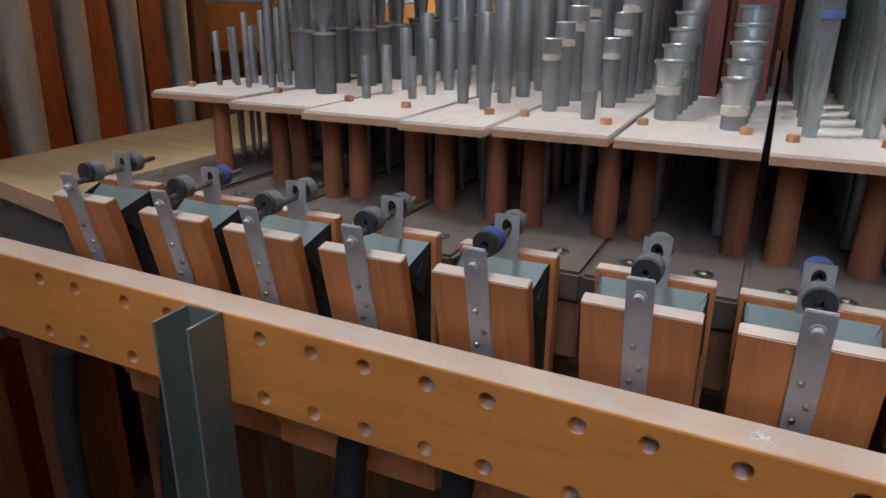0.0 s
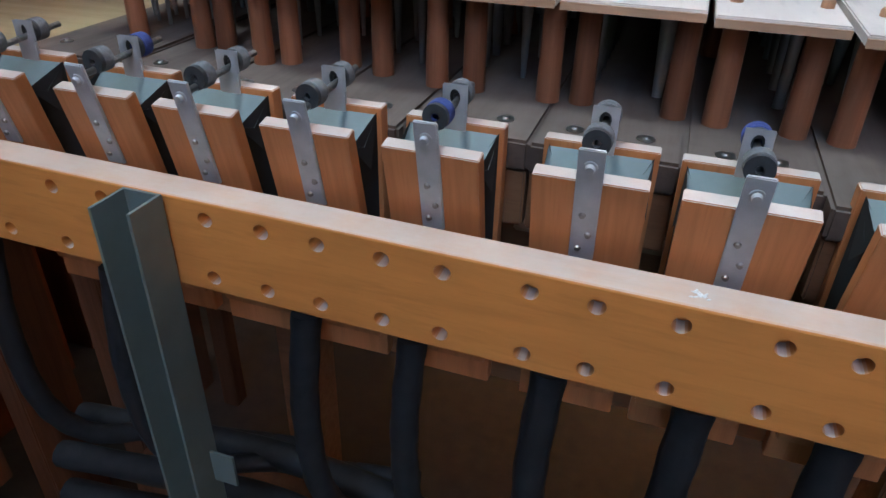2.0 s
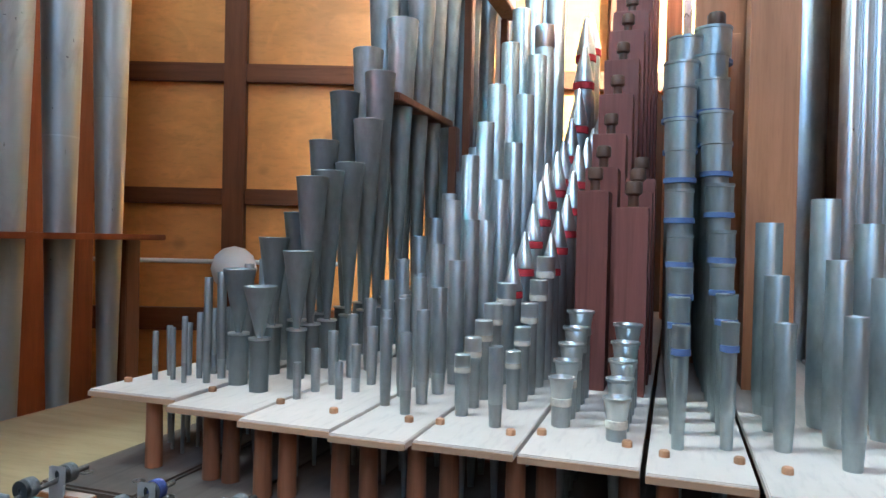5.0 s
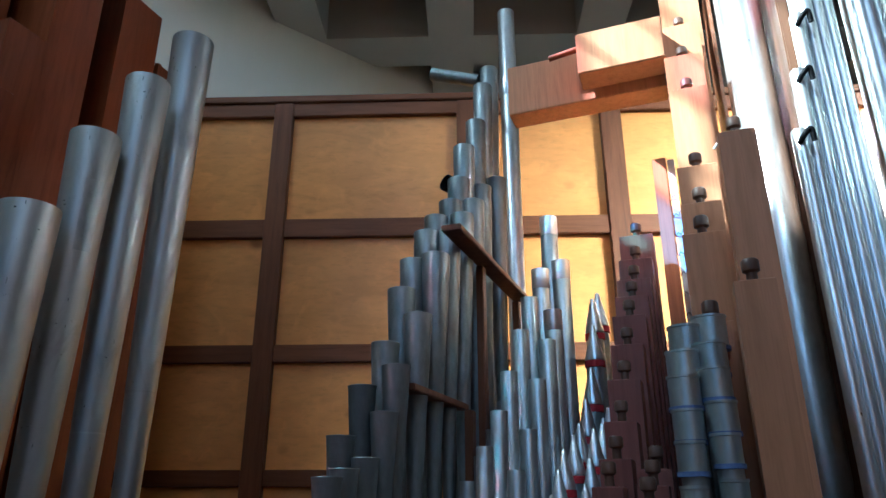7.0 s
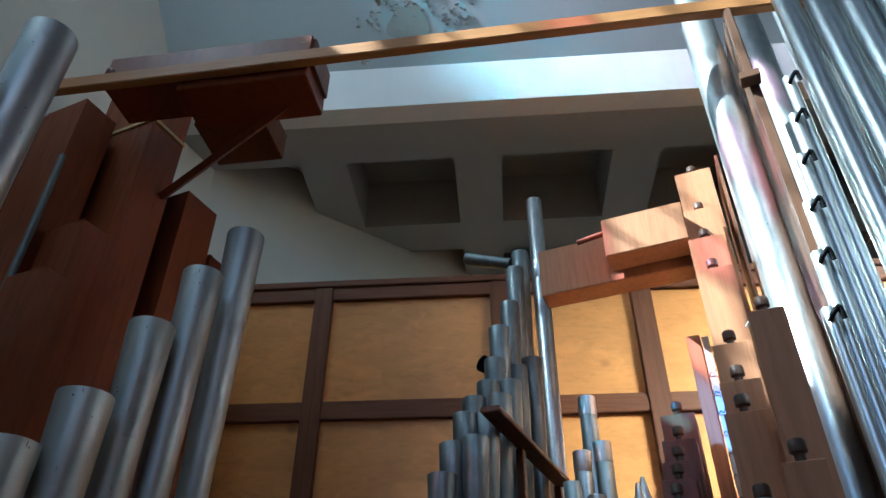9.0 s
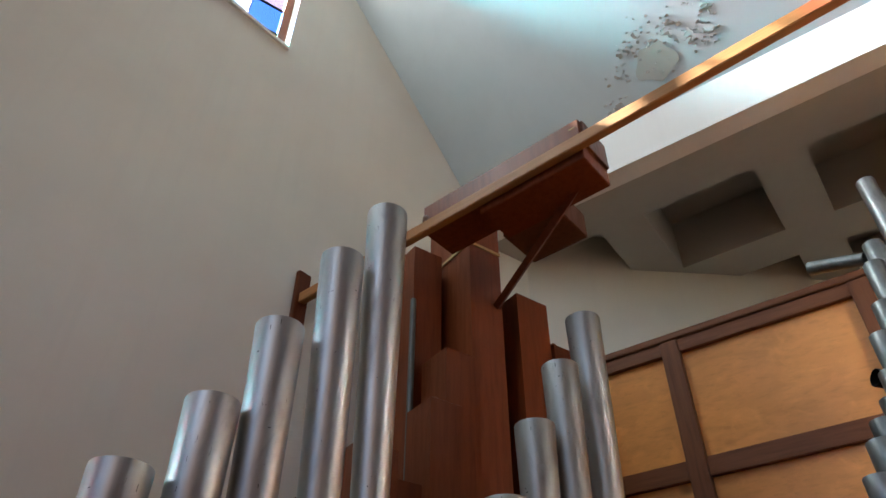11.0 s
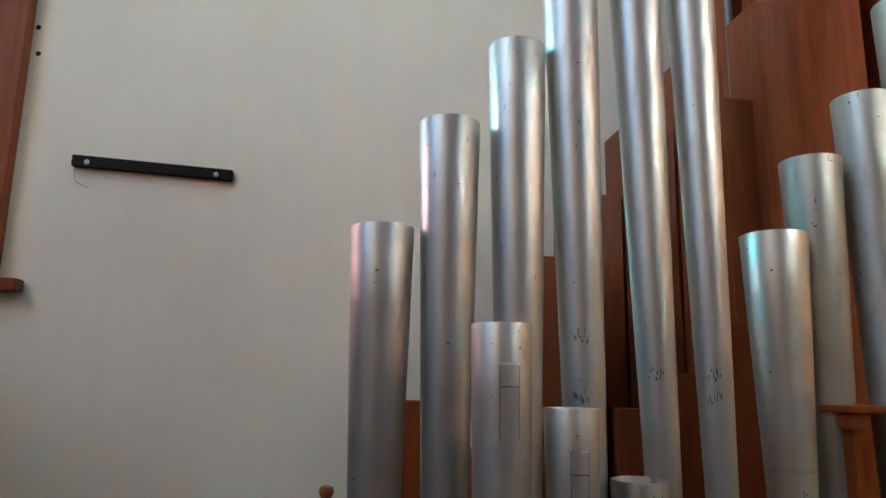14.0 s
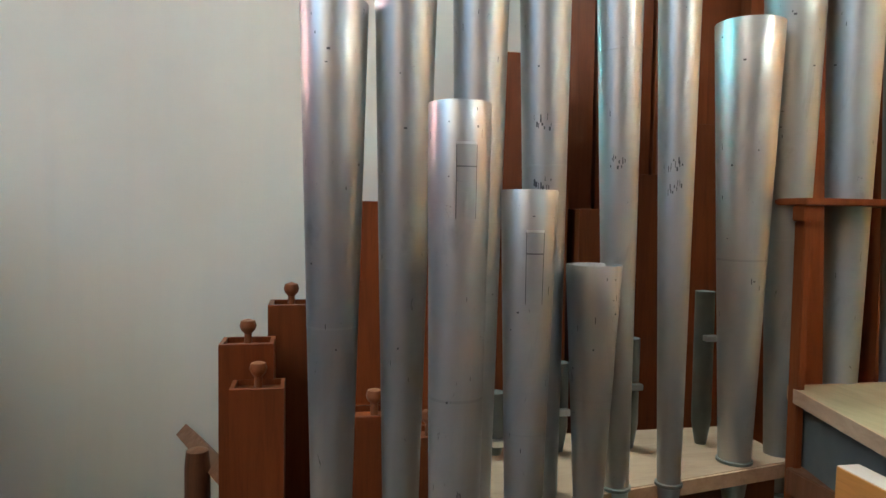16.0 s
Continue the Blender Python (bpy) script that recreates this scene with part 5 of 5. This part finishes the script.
# ---- wooden pipes against the side wall ----
KN = "mahogany-stained wooden pipe with hollow top and knob"
for x, y, w, d, z in ((-1.50, -0.365, 0.09, 0.11, 1.300), (-1.62, -0.279, 0.10, 0.10, 1.365), (-1.42, -0.338, 0.085, 0.105, 1.226), (-1.40, -0.105, 0.085, 0.105, 1.168), (-1.40, 0.01, 0.085, 0.10, 1.12)):
    if w:
        wood_pipe(x, y, w, d, z, M_TOWER, KN, "wooden pipes by the wall", base=0.0, knob=1.4, long_stem=True)
for x, y, w, d, z in ((-1.62, -0.10, 0.10, 0.085, 1.60), (-1.62, 0.02, 0.10, 0.10, 1.49), (-1.62, 0.13, 0.11, 0.11, 1.78), (-1.62, 0.28, 0.12, 0.17, 1.95), (-1.60, 0.455, 0.11, 0.13, 1.59), (-1.60, 0.58, 0.11, 0.11, 1.675), (-1.60, 0.70, 0.12, 0.12, 1.80),
                      (-1.75, 0.40, 0.13, 0.15, 2.15), (-1.75, 0.56, 0.13, 0.15, 2.35), (-1.75, 0.72, 0.13, 0.15, 2.55), (-1.75, 0.86, 0.13, 0.13, 2.46)):
    wood_pipe(x, y, w, d, z, M_TOWER, "mahogany-stained stopped wooden bass pipe", "wooden bass pipes by the wall", base=0.0, knob=0.9 if z > 1.9 else 0)
# the bass tower in the corner
TW = "large mahogany-stained wooden bass pipe in the corner"
for x, y, w, d, z, kn in ((-1.715, 0.95, 0.15, 0.13, 2.75, 1.1), (-1.73, 1.02, 0.16, 0.13, 2.975, 1.1), (-1.92, 0.98, 0.20, 0.14, 3.55, 0), (-1.82, 1.17, 0.30, 0.16, 3.80, 0), (-1.80, 1.43, 0.24, 0.17, 3.40, 1.1), (-2.13, 1.12, 0.16, 0.24, 3.7, 0), (-2.05, 1.5, 0.25, 0.2, 3.5, 0), (-1.72, 1.57, 0.1, 0.09, 3.2, 1.0)):
    wood_pipe(x, y, w, d, z, M_TOWER, TW, "bass tower", base=0.0, knob=kn, hollow=False)
thing("tan_strip", bx((-1.971, 1.084, 3.545), (-1.668, 1.0895, 3.56)), M_CARD, "tan tape strip round a bass pipe", "tape")
thing("tan_strip", bx((-1.6695, 1.0895, 3.545), (-1.664, 1.251, 3.56)), M_CARD, "tan tape strip round a bass pipe", "tape")
thing("grey_conduit", rod((-1.80, 0.90, 1.0), (-1.80, 0.90, 3.25), 0.012), M_DUCT, "dark grey conduit rising beside bass pipes", "pipe", smooth=40)

# high rail across the chamber, with mitred bass pipes lying on it
RM = Matrix.Translation((WALL_X, 0.61, 3.39)) @ Matrix.Rotation(radians(15.0), 4, "Z")
rail = thing("high_rail", bx((0.0, -0.016, 0.0), (4.7, 0.016, 0.052), 0.003), M_RAIL, "long varnished fir rail spanning the chamber", "rail", at=RM)
part("cleat", bx((0.0, -0.035, -0.13), (0.025, 0.035, 0.17), 0.003), M_TOWER, rail, "wooden wall cleat")
mb = thing("mitred_bass_pipe", bx((0.72, 0.02, 0.035), (1.44, 0.20, 0.17), 0.003), M_TOWER, "mahogany-stained mitred bass pipe lying on the rail", "organ pipe", at=RM)
part("lower_board", bx((1.0, 0.02, -0.03), (1.44, 0.20, 0.0345), 0.003), M_TOWER, mb)
part("second_length", bx((0.97, 0.205, 0.0), (1.22, 0.42, 0.12), 0.003), M_DARK, mb)
part("end_cap", bx((1.4405, 0.03, 0.04), (1.452, 0.19, 0.16), 0.002), M_DARK, mb)
for z in (0.06, 0.13):
    part("pale_splint", bx((1.40, 0.0185, z), (1.425, 0.0198, z + 0.006)), M_CARD, mb)
thing("diagonal_brace", rod((-1.668, 1.222, 3.273), (-1.050, 1.100, 3.375), 0.018, 4), M_TOWER, "diagonal wooden brace under the mitred pipe", "brace")
for y in (0.63, 0.80):
    thing("pipe_hook", sweep([(-1.62, y + 0.2, 3.44), (-1.60, y + 0.19, 3.5), (-1.58, y + 0.2, 3.46)], 0.012, 8), M_DARK, "dark hook behind the high rail", "hook", smooth=50)

# ---- things on the side wall ----
bar = thing("black_iron_bar", bx((WALL_X + 0.001, -1.158, -0.014), (WALL_X + 0.028, -0.648, 0.022), 0.002), M_BLACK, "black iron bar bolted to the wall", "bar", at=pose(0, 0, 2.285, -2.47, 0, 0))
for y in (-1.11, -0.70):
    part("bolt", turn([(0, 0.006), (0.007, 0.005), (0.009, 0)], 12, along((WALL_X + 0.028, y, 0), (WALL_X + 1, y, 0))), M_STEEL, bar, "pale bolt head", 40)
thing("wire_end", sweep([(WALL_X + 0.012, -1.15, 2.31), (WALL_X + 0.02, -1.14, 2.27), (WALL_X + 0.015, -1.10, 2.25)], 0.0015, 6), M_SCREW, "thin wire end hanging from the bar", "wire")
for y, z in ((-1.323, 2.806), (-1.313, 2.711)):
    thing("wall_plug", turn([(0, 0.003), (0.007, 0.003), (0.009, 0)], 10, along((WALL_X, y, z), (WALL_X + 1, y, z))), M_BLACK, "small dark plug in the wall", "plug", "wall plugs")
cs = thing("timber_upright", bx((WALL_X + 0.001, -1.62, 1.94), (WALL_X + 0.05, -1.335, 5.2), 0.004), M_TOWER, "reddish timber upright fixed to the wall", "post")
part("bottom_block", bx((WALL_X + 0.001, -1.62, 1.90), (WALL_X + 0.06, -1.26, 1.9395), 0.004), M_TOWER, cs, "dark block end")
part("side_board", bx((WALL_X + 0.051, -1.75, 2.95), (WALL_X + 0.12, -1.40, 5.0), 0.004), M_DARK, cs)
thing("wall_cleat", bx((WALL_X + 0.001, -1.32, 3.59), (WALL_X + 0.03, -1.255, 3.99), 0.003), M_TOWER, "small wooden cleat on the wall", "cleat")
# low framing by the wall
thing("handrail_post", turn([(0.0, 0), (0.03, 0), (0.03, 0.96), (0.026, 1.0), (0, 1.01)], 16, Matrix.Translation((-1.70, -0.50, 0))), M_DARK, "dark rounded wooden post near the wall", "post", smooth=50)
thing("low_rail", rod((-2.25, -0.62, 0.87), (-1.55, -0.40, 0.97), 0.03, 4), M_DARK, "dark low timber rail near the wall", "rail")
# small capped pipes behind the resonators
for x, y, top in ((-1.30, 0.407, 1.326), (-1.30, 0.572, 1.421), (-1.30, 0.255, 1.280), (-1.30, 0.126, 1.224), (-1.33, 0.335, 1.30)):
    ob = thing("small_pipe", turn([(0.0, 0), (0.012, 0), (0.02, 0.05), (0.02, top - TB), (0.0, top - TB)], 16), M_DUCT, "small dull grey pipe behind the resonators", "organ pipe", "small pipes behind", smooth=40, at=pose(x, y, TB))
    part("metal_tab", bx((0.018, -0.014, top - TB - 0.10), (0.036, 0.014, top - TB - 0.088), 0.001), M_BRIGHT, ob, "bright metal tab")
